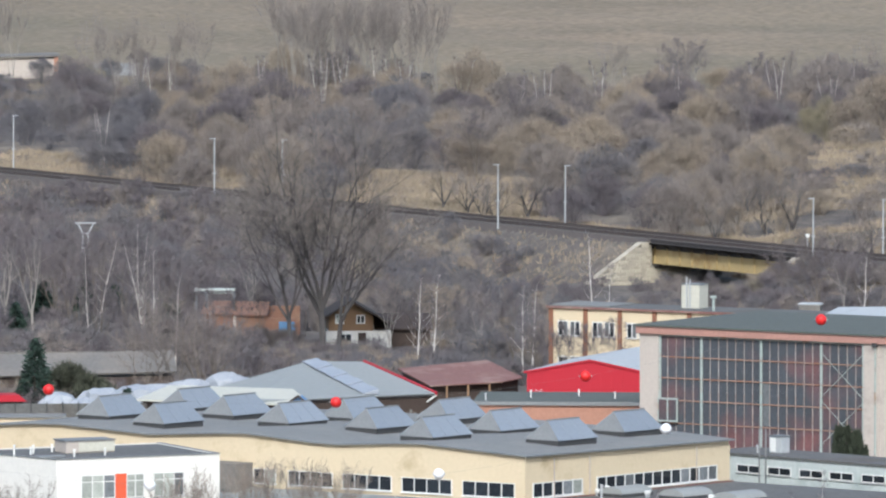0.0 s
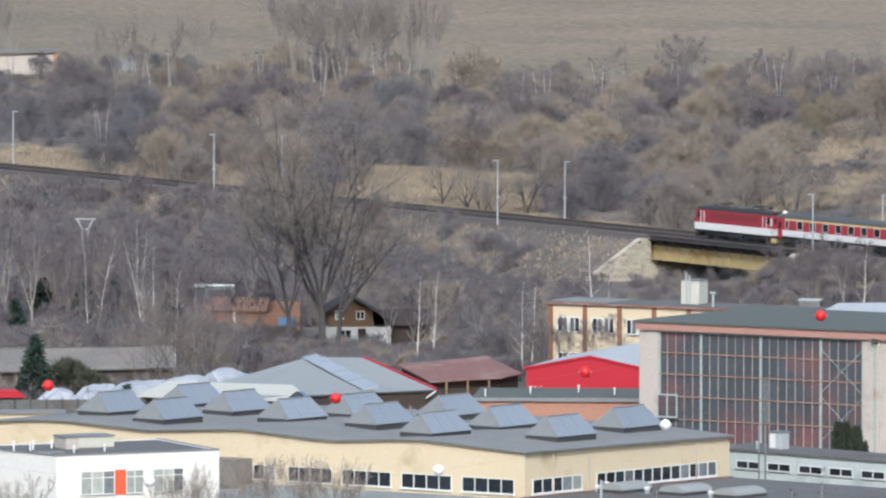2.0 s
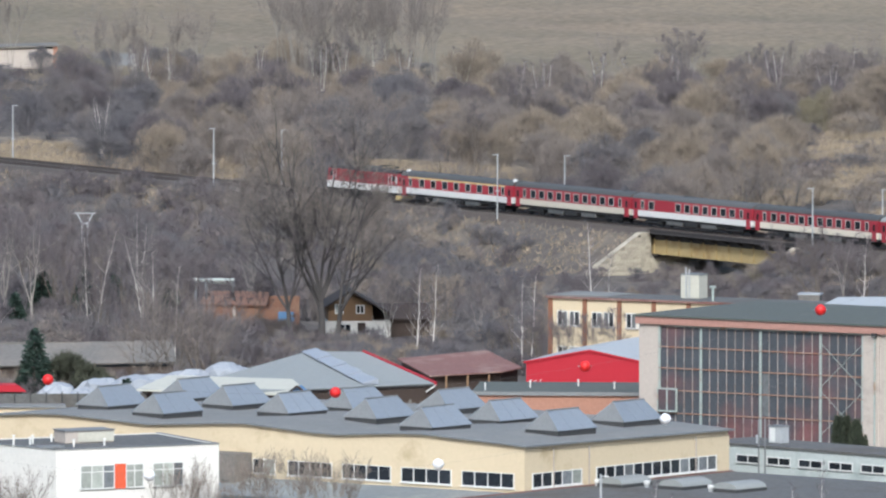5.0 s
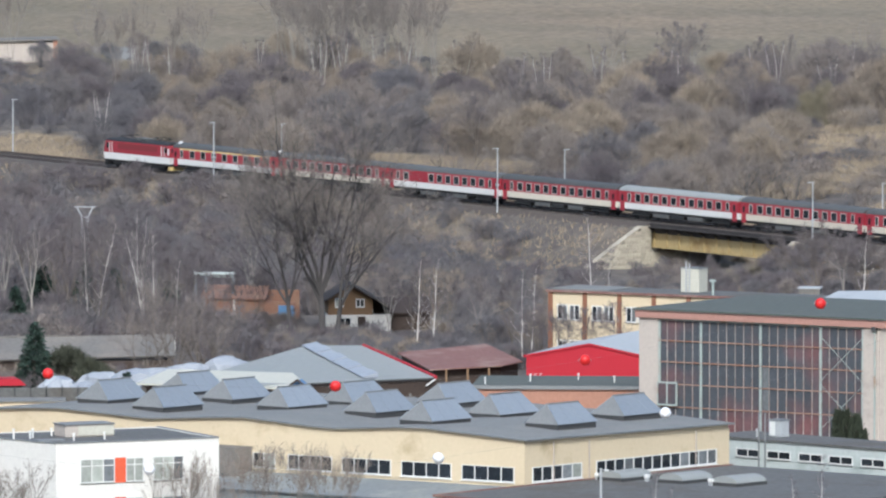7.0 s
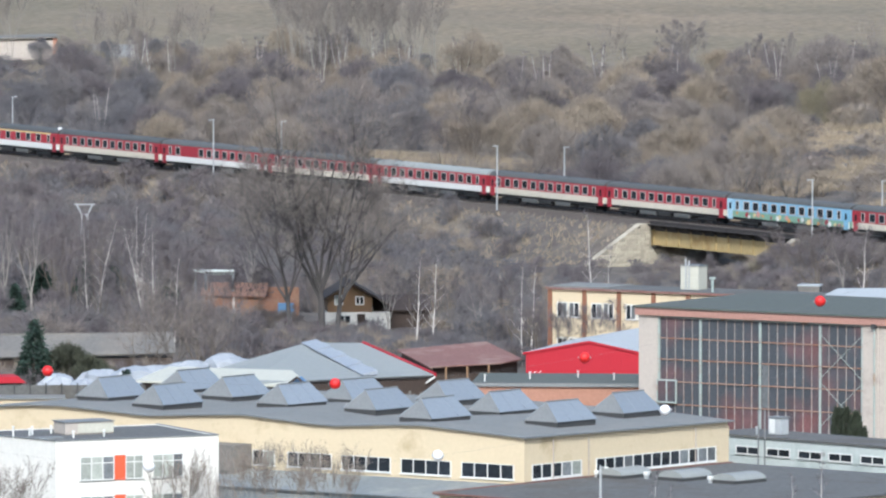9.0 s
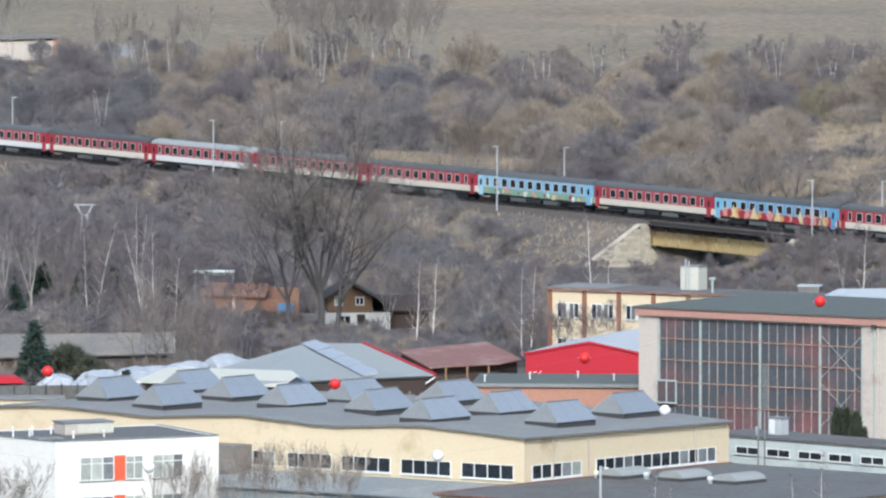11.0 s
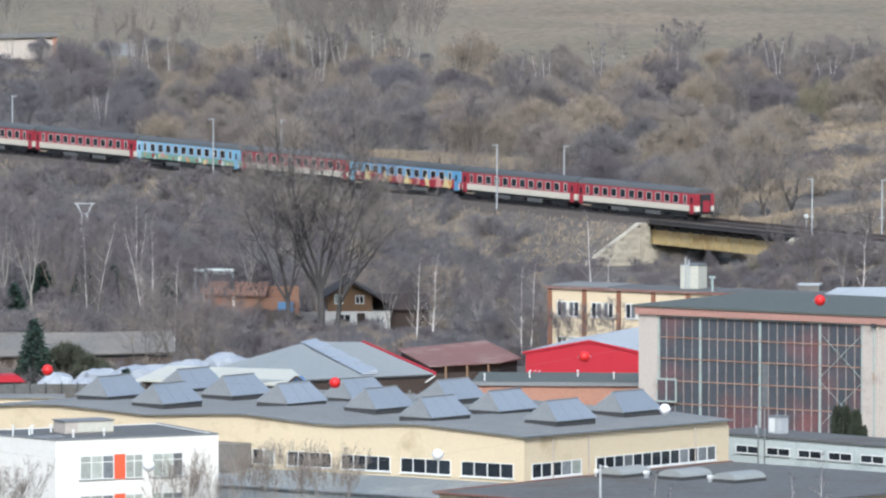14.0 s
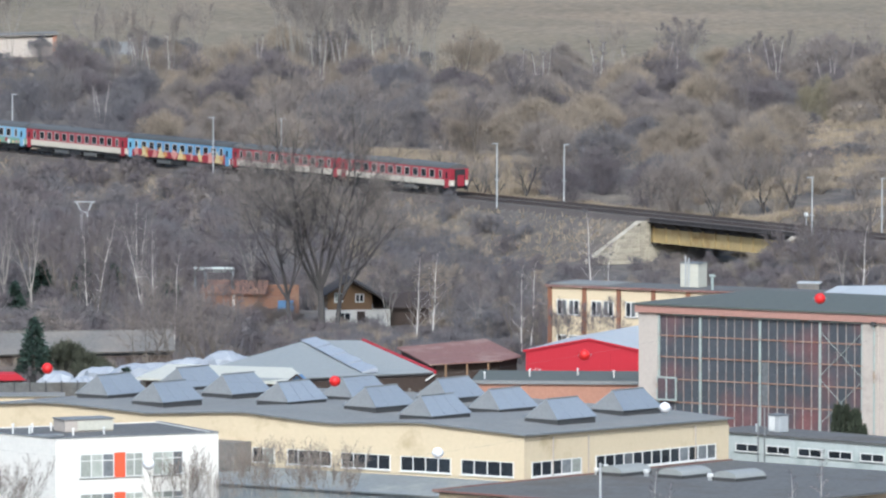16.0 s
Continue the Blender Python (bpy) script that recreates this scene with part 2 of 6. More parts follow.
def mesh_of(bm, material, name="m"):
    me = bpy.data.meshes.new(name)
    bmesh.ops.recalc_face_normals(bm, faces=bm.faces)
    bm.to_mesh(me)
    bm.free()
    if material:
        me.materials.append(material)
    return me


def part(name, bm, material, parent=None, label="", at=None):
    """Links a bmesh, or a mesh to be shared, as one object under its thing."""
    me = bm if isinstance(bm, bpy.types.Mesh) else mesh_of(bm, material, name)
    ob = new(name, me)
    if parent is not None:
        ob.parent = parent
    if at is not None:
        ob.matrix_basis = at
    return tagged(ob, label)


def solid(bm, pts_low, pts_high):
    """A closed body between two rings of as many points."""
    a = [bm.verts.new(p) for p in pts_low]
    c = [bm.verts.new(p) for p in pts_high]
    k = len(a)
    bm.faces.new(a[::-1])
    bm.faces.new(c)
    for i in range(k):
        bm.faces.new((a[i], a[(i + 1) % k], c[(i + 1) % k], c[i]))
    return bm


def slab(x0, x1, y0, y1, z0, z1, bm=None, bevel=0.0):
    bm = bm or bmesh.new()
    lo = [(x0, y0, z0), (x1, y0, z0), (x1, y1, z0), (x0, y1, z0)]
    before = set(bm.edges)
    solid(bm, lo, [(x, y, z1) for x, y, _ in lo])
    if bevel:
        bmesh.ops.bevel(bm, geom=[e for e in bm.edges if e not in before], offset=bevel, segments=1, affect="EDGES")
    return bm


def tube(bm, p, q, r0, r1, sides=6):
    p, q = Vector(p), Vector(q)
    ax = (q - p).normalized()
    s = ax.orthogonal().normalized()
    t = ax.cross(s)
    ring = [(math.cos(2 * math.pi * i / sides), math.sin(2 * math.pi * i / sides)) for i in range(sides)]
    return solid(bm, [p + (s * a + t * b) * r0 for a, b in ring], [q + (s * a + t * b) * r1 for a, b in ring])


def prism(pts, y0, y1, bm=None):
    """A profile in x and z, drawn out from y0 to y1."""
    bm = bm or bmesh.new()
    return solid(bm, [(x, y0, z) for x, z in pts], [(x, y1, z) for x, z in pts])


def window(parent, x0, x1, z0, z1, y, panes=2, frame_mat=None, glass=None, face=-1, bar=0.07, name="window", sill=False):
    """A framed window in a wall whose face lies at y; face: the side on which outdoors is."""
    f = bmesh.new()
    d0, d1 = sorted((y + face * 0.04, y - face * 0.10))
    slab(x0, x1, d0, d1, z0, z0 + bar, f)
    slab(x0, x1, d0, d1, z1 - bar, z1, f)
    step = (x1 - x0) / panes
    for i in range(panes + 1):
        c = x0 + i * step
        c = min(max(c, x0 + bar / 2), x1 - bar / 2)
        slab(c - bar / 2, c + bar / 2, d0 + 0.003, d1 - 0.003, z0 + bar, z1 - bar, f)
    w = part(name, f, frame_mat or M["whitepaint"], parent)
    for i in range(panes):
        g = glass[i % len(glass)] if isinstance(glass, (list, tuple)) else (glass or M["glass"])
        part("pane", slab(x0 + i * step + 0.02, x0 + (i + 1) * step - 0.02, y + face * 0.015, y - face * 0.03, z0 + 0.03, z1 - 0.03), g, w)
    if sill:
        part("sill", slab(x0 - 0.06, x1 + 0.06, y + face * 0.12, y, z0 - 0.06, z0 - 0.003), M["metaldark"], w)
    return w


# ---------------------------------------------------------------- ground
TRACK = Vector((0, 1290.24, 6.0))          # a point under the near side of the train
ALONG = Vector((-0.55469, 0.83204, 0.00721)).normalized()
ACROSS = Vector((0.83204, 0.55469, 0.0))   # away from the near side
GAP = (-79.2, -47.3)                       # the bridge's opening


def on_track(s, w=0.0, z=0.0):
    return TRACK + ALONG * s + ACROSS * w + Vector((0, 0, z))


def smooth(x, a, b):
    t = np.clip((x - a) / (b - a), 0, 1)
    return t * t * (3 - 2 * t)


def rough_land(X, Y):
    return (np.sin(X * 0.11 + 1.3) * np.cos(Y * 0.083) + 0.6 * np.sin(X * 0.27 + Y * 0.19) + 0.4 * np.cos(X * 0.53 - Y * 0.41)) * 0.35


def ground(X, Y):
    X, Y = np.asarray(X, float), np.asarray(Y, float)
    dx, dy = X - TRACK.x, Y - TRACK.y
    s, w = dx * ALONG.x + dy * ALONG.y, dx * ACROSS.x + dy * ACROSS.y
    zt = TRACK.z + ALONG.z * s
    gap = smooth(s, GAP[0] - 1.0, GAP[0]) * (1 - smooth(s, GAP[1] + 0.2, GAP[1] + 1.2)) * (1 - smooth(w, 20, 45))
    base = (4.3 * smooth(w, 2, 22) + 2.1 * smooth(w, 13, 46)) * (1 - gap)
    base = base + np.maximum(0, Y - 1490) * 0.036 * smooth(Y, 1490, 1640)
    base = base + rough_land(X, Y) * smooth(Y, 1075, 1130)
    top = zt - 0.62
    emb = top - np.maximum(0, -1.7 - w) * 0.52 - np.maximum(0, w - 10.2) * 0.45
    emb = emb * (1 - gap) - 3 * gap
    h = np.maximum(base, emb)
    return np.maximum(h, 79.2 - Y * 0.19)


def spread(*runs):
    return np.unique(np.concatenate([np.arange(a, b, c) for a, b, c in runs] + [[runs[-1][1]]]))


def build_ground():
    xs = spread((-4000, -600, 400), (-600, -140, 23), (-140, 8, 2.0), (8, 52, 0.9), (52, 140, 2.0), (140, 600, 23), (600, 4000, 400))
    ys = spread((-900, 780, 60), (780, 1100, 10), (1100, 1205, 2.0), (1205, 1275, 0.9), (1275, 1460, 2.0), (1460, 1900, 8), (1900, 4900, 150))
    X, Y = np.meshgrid(xs, ys)
    Zz = ground(X, Y)
    co = np.stack([X, Y, Zz], -1).reshape(-1, 3)
    ny, nx = X.shape
    i = (np.arange(ny - 1)[:, None] * nx + np.arange(nx - 1)[None]).ravel()
    me = bpy.data.meshes.new("ground")
    me.from_pydata(co.tolist(), [], np.stack([i, i + 1, i + 1 + nx, i + nx], 1).tolist())
    me.materials.append(ground_mat())
    me.shade_smooth()
    tagged(new("ground", me), "dry brown spring grass and scrub land rising to fields", "ground", kind="structure")


build_ground()


# ---------------------------------------------------------------- railway
RIGHT = Matrix((ALONG, -ACROSS, ALONG.cross(-ACROSS))).transposed()


def rail_pose(s, w=1.41, z=0.0):
    return Matrix.Translation(on_track(s, w, z)) @ RIGHT.to_4x4()


def strip(profile, s0, s1, bm=None):
    """A profile in w (away from the near side) and height, drawn along the track."""
    bm = bm or bmesh.new()
    return solid(bm, [on_track(s0, w, z) for w, z in profile], [on_track(s1, w, z) for w, z in profile])


def build_railway():
    full = [(-2.6, -1.1), (-0.9, -0.24), (8.1, -0.24), (9.8, -1.1)]
    narrow = [(-0.5, -0.42), (-0.5, -0.24), (8.1, -0.24), (8.1, -0.42)]
    for prof, a, b in ((full, -470, GAP[0]), (narrow, GAP[0], GAP[1]), (full, GAP[1], 380)):
        tagged(new("track_bed", mesh_of(strip(prof, a, b), M["ballast"])), "dark brown stone ballast bed of a two-track railway", "track bed", kind="structure")
    for c, word in ((1.41, "train"), (5.6, "empty")):
        tr = thing("railway_track", Matrix.Identity(4), "rusty steel rails on concrete sleepers in brown ballast", "railway track", "railway tracks")
        for o in (-0.7525, 0.7525):
            bm = strip([(c + o - 0.07, -0.2), (c + o + 0.07, -0.2), (c + o + 0.035, -0.03), (c + o + 0.035, 0), (c + o - 0.035, 0), (c + o - 0.035, -0.03)], -470, 380)
            part("rail", bm, M["rail"], tr)
        me = None
        for i in range(150):
            s = -95 + i * 1.5
            if me is None:
                me = mesh_of(slab(-0.12, 0.12, -1.25, 1.25, -0.32, -0.19, bevel=0.03), M["sleeper"], "sleeper")
            part("sleeper", me, None, tr, at=rail_pose(s, c))
    # masts in pairs across the two tracks
    near = thing("line_mast", Matrix.Identity(4), "pale galvanised steel line mast with a short top arm", "mast", "line masts")
    bm = bmesh.new()
    tube(bm, (0, 0, -1.2), (0, 0, 7.6), 0.11, 0.08, 8)
    part("pole", bm, M["galv"], near)
    part("arm", slab(-0.05, 0.05, -0.2, 0.75, 7.5, 7.62), M["galv"], near)
    part("base", slab(-0.3, 0.3, -0.3, 0.3, -1.3, -0.75, bevel=0.05), M["concrete"], near)
    part("collar", slab(-0.2, 0.2, -0.2, 0.2, 2.9, 3.05), M["galv"], near)
    rows = [(s, -1.75) for s in (51.6, -15.1, -83)] + [(s, 9.4) for s in (120.8, 52.4, -13.8, -82)]
    first = True
    for s, w in rows:
        z = (-0.15 if w < 0 else -0.7) - (0.6 if s < -50 else 0)
        m = rail_pose(s, w, z)
        if w > 0:
            m = m @ pose(0, 0, 0, 0, 0, 180)
        if first:
            near.matrix_world, first = m, False
        else:
            copy_thing(near, m)
    # small white signal lantern beside the bridge
    sig = thing("track_marker", rail_pose(-65.5, 10.0, -0.6), "small white trackside marker on a short post", "marker post")
    part("post", slab(-0.05, 0.05, -0.05, 0.05, -0.4, 1.3), M["galv"], sig)
    part("head", slab(-0.22, 0.22, -0.2, 0.2, 1.3, 1.75, bevel=0.05), M["whitepaint"], sig)


def build_bridge():
    s0, s1 = GAP
    br = thing("railway_bridge", rail_pose(s0, 0.0), "faded yellow steel plate girder railway bridge with dark deck", "bridge")
    L = s1 - s0
    # girder faces: local y points to the camera side, so -y is across the tracks
    part("deck", slab(-0.6, L + 0.6, -9.4, 0.55, -0.62, -0.42), M["darksteel"], br)
    part("kerb_beam", slab(-0.6, L + 0.6, 0.55, 0.72, -0.72, -0.18), M["darksteel"], br)
    part("walkway", slab(-0.6, L + 0.6, 0.72, 1.15, -0.70, -0.60), M["darksteel"], br, "dark overhanging walkway plate")
    for y in (0.0, -3.0, -4.4, -7.4):
        g = part("girder", slab(-0.8, L + 0.85, y - 0.02, y + 0.02, -3.15, -0.62), M["yellow"] if y == 0 else M["darksteel"], br)
        part("flange", slab(-0.8, L + 0.85, y - 0.24, y + 0.24, -3.23, -3.15), M["yellow"] if y == 0 else M["darksteel"], g)
        part("top_flange", slab(-0.8, L + 0.85, y - 0.26, y + 0.26, -0.9, -0.72), M["darksteel"], g)
    # near-black plate puts the walkway's shadow onto the girder's upper part
    part("web_shade_plate", slab(-0.8, L + 0.85, 0.024, 0.07, -1.45, -0.9), M["darksteel"], br, "dark plate painting the walkway's shade on the web")
    stiff = mesh_of(slab(-0.03, 0.03, 0.02, 0.22, -3.14, -0.9), M["yellow"], "stiffener")
    n = 12
    for i in range(n + 1):
        part("stiffener", stiff, None, br, at=Matrix.Translation((0.1 + (L - 0.2) * i / n, 0, 0)))
    brk = bmesh.new()
    solid(brk, [(-0.04, 0.02, -1.3), (-0.04, 1.1, -0.72), (-0.04, 0.02, -0.72)], [(0.04, 0.02, -1.3), (0.04, 1.1, -0.72), (0.04, 0.02, -0.72)])
    brk = mesh_of(brk, M["darksteel"], "bracket")
    for i in range(n + 1):
        part("bracket", brk, None, br, at=Matrix.Translation((0.1 + (L - 0.2) * i / n, 0, 0)))
    for x in (0.5, L - 0.5):
        part("bearing", slab(x - 0.4, x + 0.4, -0.4, 0.35, -3.5, -3.23), M["darksteel"], br)
    # abutments of coursed stone; the far one shows its sloping wing wall
    corner = 2.1

    def bank_top(y):
        return -0.62 - max(0.0, y - corner) * 0.60
    for end, x0, x1 in (("far", L, L + 2.4), ("near", -2.4, 0.0)):
        ab = thing("bridge_abutment", rail_pose(s0, 0.0), "pale coursed limestone bridge abutment with sloping wing wall", "abutment", "bridge abutments")
        part("core", slab(x0 + 0.06, x1 - 0.06, -9.6, corner - 0.06, -7.4, -3.5), M["mortar"], ab)
        part("back_wall", slab(x0 + (0.9 if end == "far" else 0), x1 - (0.9 if end == "near" else 0), -9.6, corner - 0.06, -3.5, -0.75), M["mortar"], ab)
        xa, xb = (L, L + 0.9) if end == "far" else (-0.9, 0.0)
        part("pier_core", slab(xa + 0.06, xb - 0.06, 0.45, corner - 0.06, -3.5, -0.78), M["mortar"], ab)
        part("cap_stone", slab(xa - 0.1, xb + 0.1, 0.35, corner + 0.1, -0.78, -0.55, bevel=0.09), M["stone"], ab)
        rnd = random.Random(5)
        sizes = (0.55, 0.72, 0.9, 1.1)
        blocks = [mesh_of(slab(-a / 2, a / 2, -0.09, 0.11, 0.02, 0.37, bevel=0.035), M["stone"], "stone") for a in sizes]
        # the face towards the opening, carried up beside the girder
        for r in range(17):
            z = -7.2 + r * 0.38
            y = corner
            while y > (-4 if z < -3.9 else 0.9):
                k = rnd.randrange(4 if z < -3.9 else 2)
                part("stone", blocks[k], None, ab, at=pose((x0 if end == "far" else x1) + rnd.uniform(-0.02, 0.02), y - sizes[k] / 2, z, 0, 0, 90 if end == "near" else -90))
                y -= sizes[k] + 0.02
        # wing wall: runs out from the corner, its top follows the bank's slope
        run = 10.2 if end == "far" else 5.0
        ends = corner + run
        prof = [(corner, -8.4), (ends, -8.4), (ends, bank_top(ends) - 0.1), (corner, bank_top(corner) - 0.1)]
        part("wing_wall", solid(bmesh.new(), [(xa + 0.06, y, z) for y, z in prof], [(xb - 0.06, y, z) for y, z in prof]), M["mortar"], ab)
        y = corner
        while y < ends - 0.3:
            k = rnd.randrange(4)
            q = min(y + sizes[k], ends)
            cop = [(xa - 0.06, y, bank_top(y) - 0.08), (xb + 0.05, y, bank_top(y) - 0.08), (xb + 0.05, y, bank_top(y) + 0.05), (xa - 0.06, y, bank_top(y) + 0.05)]
            part("coping", solid(bmesh.new(), cop, [(x, q - 0.02, z + bank_top(q) - bank_top(y)) for x, _, z in cop]), M["stone"], ab)
            y = q
        if end == "far":
            for r in range(21):
                z = -8.4 + r * 0.38
                y = corner + 0.02
                while y < ends:
                    k = rnd.randrange(4)
                    if bank_top(y + sizes[k] * 0.6) < z + 0.34:
                        break
                    part("stone", blocks[k], None, ab, at=pose(L + rnd.uniform(-0.03, 0.02), y + sizes[k] / 2, z, 0, 0, -90))
                    y += sizes[k] + 0.02


# ---------------------------------------------------------------- train
def side_art(coach, style, L):
    """Painted figures on the two art coaches: flat patches of colour on the side sheets."""
    rnd = random.Random(9 if style == "blue" else 21)
    mats = [M["t_orange"], M["t_pink"], M["t_straw"], M["t_white"], M["t_red"], M["t_green"]]
    if style != "blue":
        mats = [M["t_red"], M["t_orange"], M["t_straw"], M["t_red"], M["t_pink"]]
    for i in range(26):
        x = -L / 2 + 1.2 + (L - 2.4) * (i + rnd.uniform(-0.3, 0.3)) / 25
        h, r = rnd.uniform(0.35, 1.0) if style == "blue" else rnd.uniform(0.5, 1.35), rnd.uniform(0.25, 0.55)
        if style != "blue":
            r *= 1.9
        bm = bmesh.new()
        k = rnd.choice((5, 6, 7, 8))
        ring = []
        for j in range(k):
            a = 2 * math.pi * j / k + rnd.uniform(-0.2, 0.2)
            q = r * rnd.uniform(0.65, 1.15)
            ring.append((x + q * math.cos(a), max(1.12, 1.22 + h / 2 + q * 0.9 * math.sin(a))))
        if style != "blue" and i % 5 == 2:
            ring = [(x - 0.9, 1.24), (x + 0.9, 1.24), (x + 0.15, 2.75)]
        y = 1.426 + 0.004 * (i % 3)
        solid(bm, [(a, y - 0.012, b) for a, b in ring], [(a, y, b) for a, b in ring])
        part("painted_figure", bm, mats[i % len(mats)], coach)


def make_coach(style, label, closed=False, tail=False, roof=None):
    """A bogie coach: x forward along the track, y to the camera side, rail head at z 0."""
    L = 25.5
    c = thing("passenger_coach", Matrix.Identity(4), label, "train coach", "coaches of the train")
    upper, lower = {"red": (M["t_red"], M["t_cream"]), "redwhite": (M["t_red"], M["t_white"]), "first": (M["t_red"], M["t_white"]),
                    "blue": (M["t_blue"], M["t_green"]), "art": (M["t_deep"], M["t_red"])}[style]
    part("lower_body", slab(-L / 2, L / 2, -1.41, 1.41, 1.22, 2.0, bevel=0.05), lower, c)
    part("upper_body", slab(-L / 2, L / 2, -1.405, 1.405, 2.0, 3.42), upper, c)
    prof = [(1.405, 3.42), (1.33, 3.62), (1.10, 3.82), (0.7, 3.96), (0.25, 4.04), (-0.25, 4.04), (-0.7, 3.96), (-1.10, 3.82), (-1.33, 3.62), (-1.405, 3.42)]
    bm = bmesh.new()
    solid(bm, [(-L / 2, y, z) for y, z in prof], [(L / 2, y, z) for y, z in prof])
    rf = part("roof", bm, roof or M["t_roof"], c)
    for x in (-9.5, -3.2, 3.2, 9.5):
        part("roof_vent", slab(x - 0.3, x + 0.3, -0.2, 0.2, 4.03, 4.12, bevel=0.03), M["t_roof"], rf)
    if style == "first":
        for x in (-L / 2 + 0.6, L / 2 - 0.6):
            bm = bmesh.new()
            tube(bm, (x, 0.55, 3.9), (x, 0.55, 4.22), 0.34, 0.22, 10)
            part("roof_ventilator", bm, M["t_white"], rf, "white round roof ventilator")
        for y in (1.412, -1.412):
            part("class_stripe", slab(-L / 2 + 1.7, L / 2 - 1.7, min(y, y * 0.99), max(y, y * 0.99), 3.2, 3.4), M["t_yellow"], c)
    n = 12 if style != "first" else 9
    span = L - 4.4
    xs = [-span / 2 + span * i / (n - 1) for i in range(n)]
    for face in (1, -1):
        y = 1.405 * face
        for i, x in enumerate(xs):
            if closed and x > 3.2 and x < 8.0:
                continue
            small = i in (0, n - 1)
            hw = 0.36 if small else 0.62
            f = bmesh.new()
            for a, b, z0, z1 in ((-hw, hw, 2.14, 2.23), (-hw, hw, 3.14, 3.23), (-hw, -hw + 0.09, 2.23, 3.14), (hw - 0.09, hw, 2.23, 3.14)):
                y0, y1 = sorted((y - 0.01 * face, y + 0.03 * face))
                slab(x + a, x + b, y0, y1, z0, z1, f)
            w = part("window", f, M["t_frame"], c)
            y0, y1 = sorted((y - 0.01 * face, y + 0.012 * face))
            part("pane", slab(x - hw + 0.05, x + hw - 0.05, y0, y1, 2.2, 3.19), M["glass"], w)
        for x in (-L / 2 + 0.75, L / 2 - 0.75):
            y0, y1 = sorted((y - 0.01 * face, y + 0.035 * face))
            d = part("door", slab(x - 0.45, x + 0.45, y0, y1, 0.95, 3.3), M["t_red"] if style in ("red", "redwhite", "first") else upper, c, "plain boarding door")
            y0, y1 = sorted((y, y + 0.05 * face))
            part("door_window", slab(x - 0.2, x + 0.2, y0, y1, 2.2, 2.95), M["glass"], d)
    for x in (-L / 2 - 0.16, L / 2 + 0.16):
        part("gangway_bellows", slab(x - 0.2, x + 0.2, -0.72, 0.72, 1.1, 3.35, bevel=0.06), M["t_under"], c)
        for y in (-0.87, 0.87):
            bm = bmesh.new()
            tube(bm, (x - 0.35 if x > 0 else x + 0.35, y, 1.0), (x + 0.28 if x > 0 else x - 0.28, y, 1.0), 0.12, 0.22, 8)
            part("buffer", bm, M["t_under"], c)
    part("underframe", slab(-L / 2, L / 2, -1.25, 1.25, 0.90, 1.23), M["t_under"], c)
    for x, hl, box in ((-3.4, 1.6, "t_skirt"), (0.4, 1.3, "t_under"), (3.9, 1.7, "t_skirt")):
        part("equipment_box", slab(x - hl, x + hl, -1.3, 1.3, 0.45, 0.92, bevel=0.05), M[box], c)
    for x in (-8.6, 8.6):
        b = part("bogie", slab(x - 1.9, x + 1.9, -1.12, 1.12, 0.42, 0.80, bevel=0.08), M["t_under"], c)
        for dx in (-1.25, 1.25):
            for y in (-0.78, 0.78):
                bm = bmesh.new()
                tube(bm, (x + dx, y - 0.07, 0.46), (x + dx, y + 0.07, 0.46), 0.46, 0.46, 14)
                part("wheel", bm, M["t_under"], b)
    if tail:
        part("end_door", slab(-L / 2 - 0.42, -L / 2 - 0.36, -0.5, 0.5, 1.2, 2.6), M["t_red"], c)
        part("end_panel", slab(-L / 2 - 0.02, -L / 2 + 0.02, -1.36, -0.75, 1.95, 3.4), M["t_red"], c)
        part("end_panel", slab(-L / 2 - 0.02, -L / 2 + 0.02, 0.75, 1.36, 1.95, 3.4), M["t_red"], c)
        for y in (-1.1, 1.1):
            part("tail_lamp", slab(-L / 2 - 0.08, -L / 2, y - 0.14, y + 0.14, 1.35, 1.62, bevel=0.03), M["t_lamp"], c)
    if style in ("blue", "art"):
        side_art(c, style, L)
        for x in (-L / 2 + 0.11, L / 2 - 0.11):
            part("corner_stripe", slab(x - 0.1, x + 0.1, 1.40, 1.43, 1.1, 1.9), M["t_white"], c)
    return c


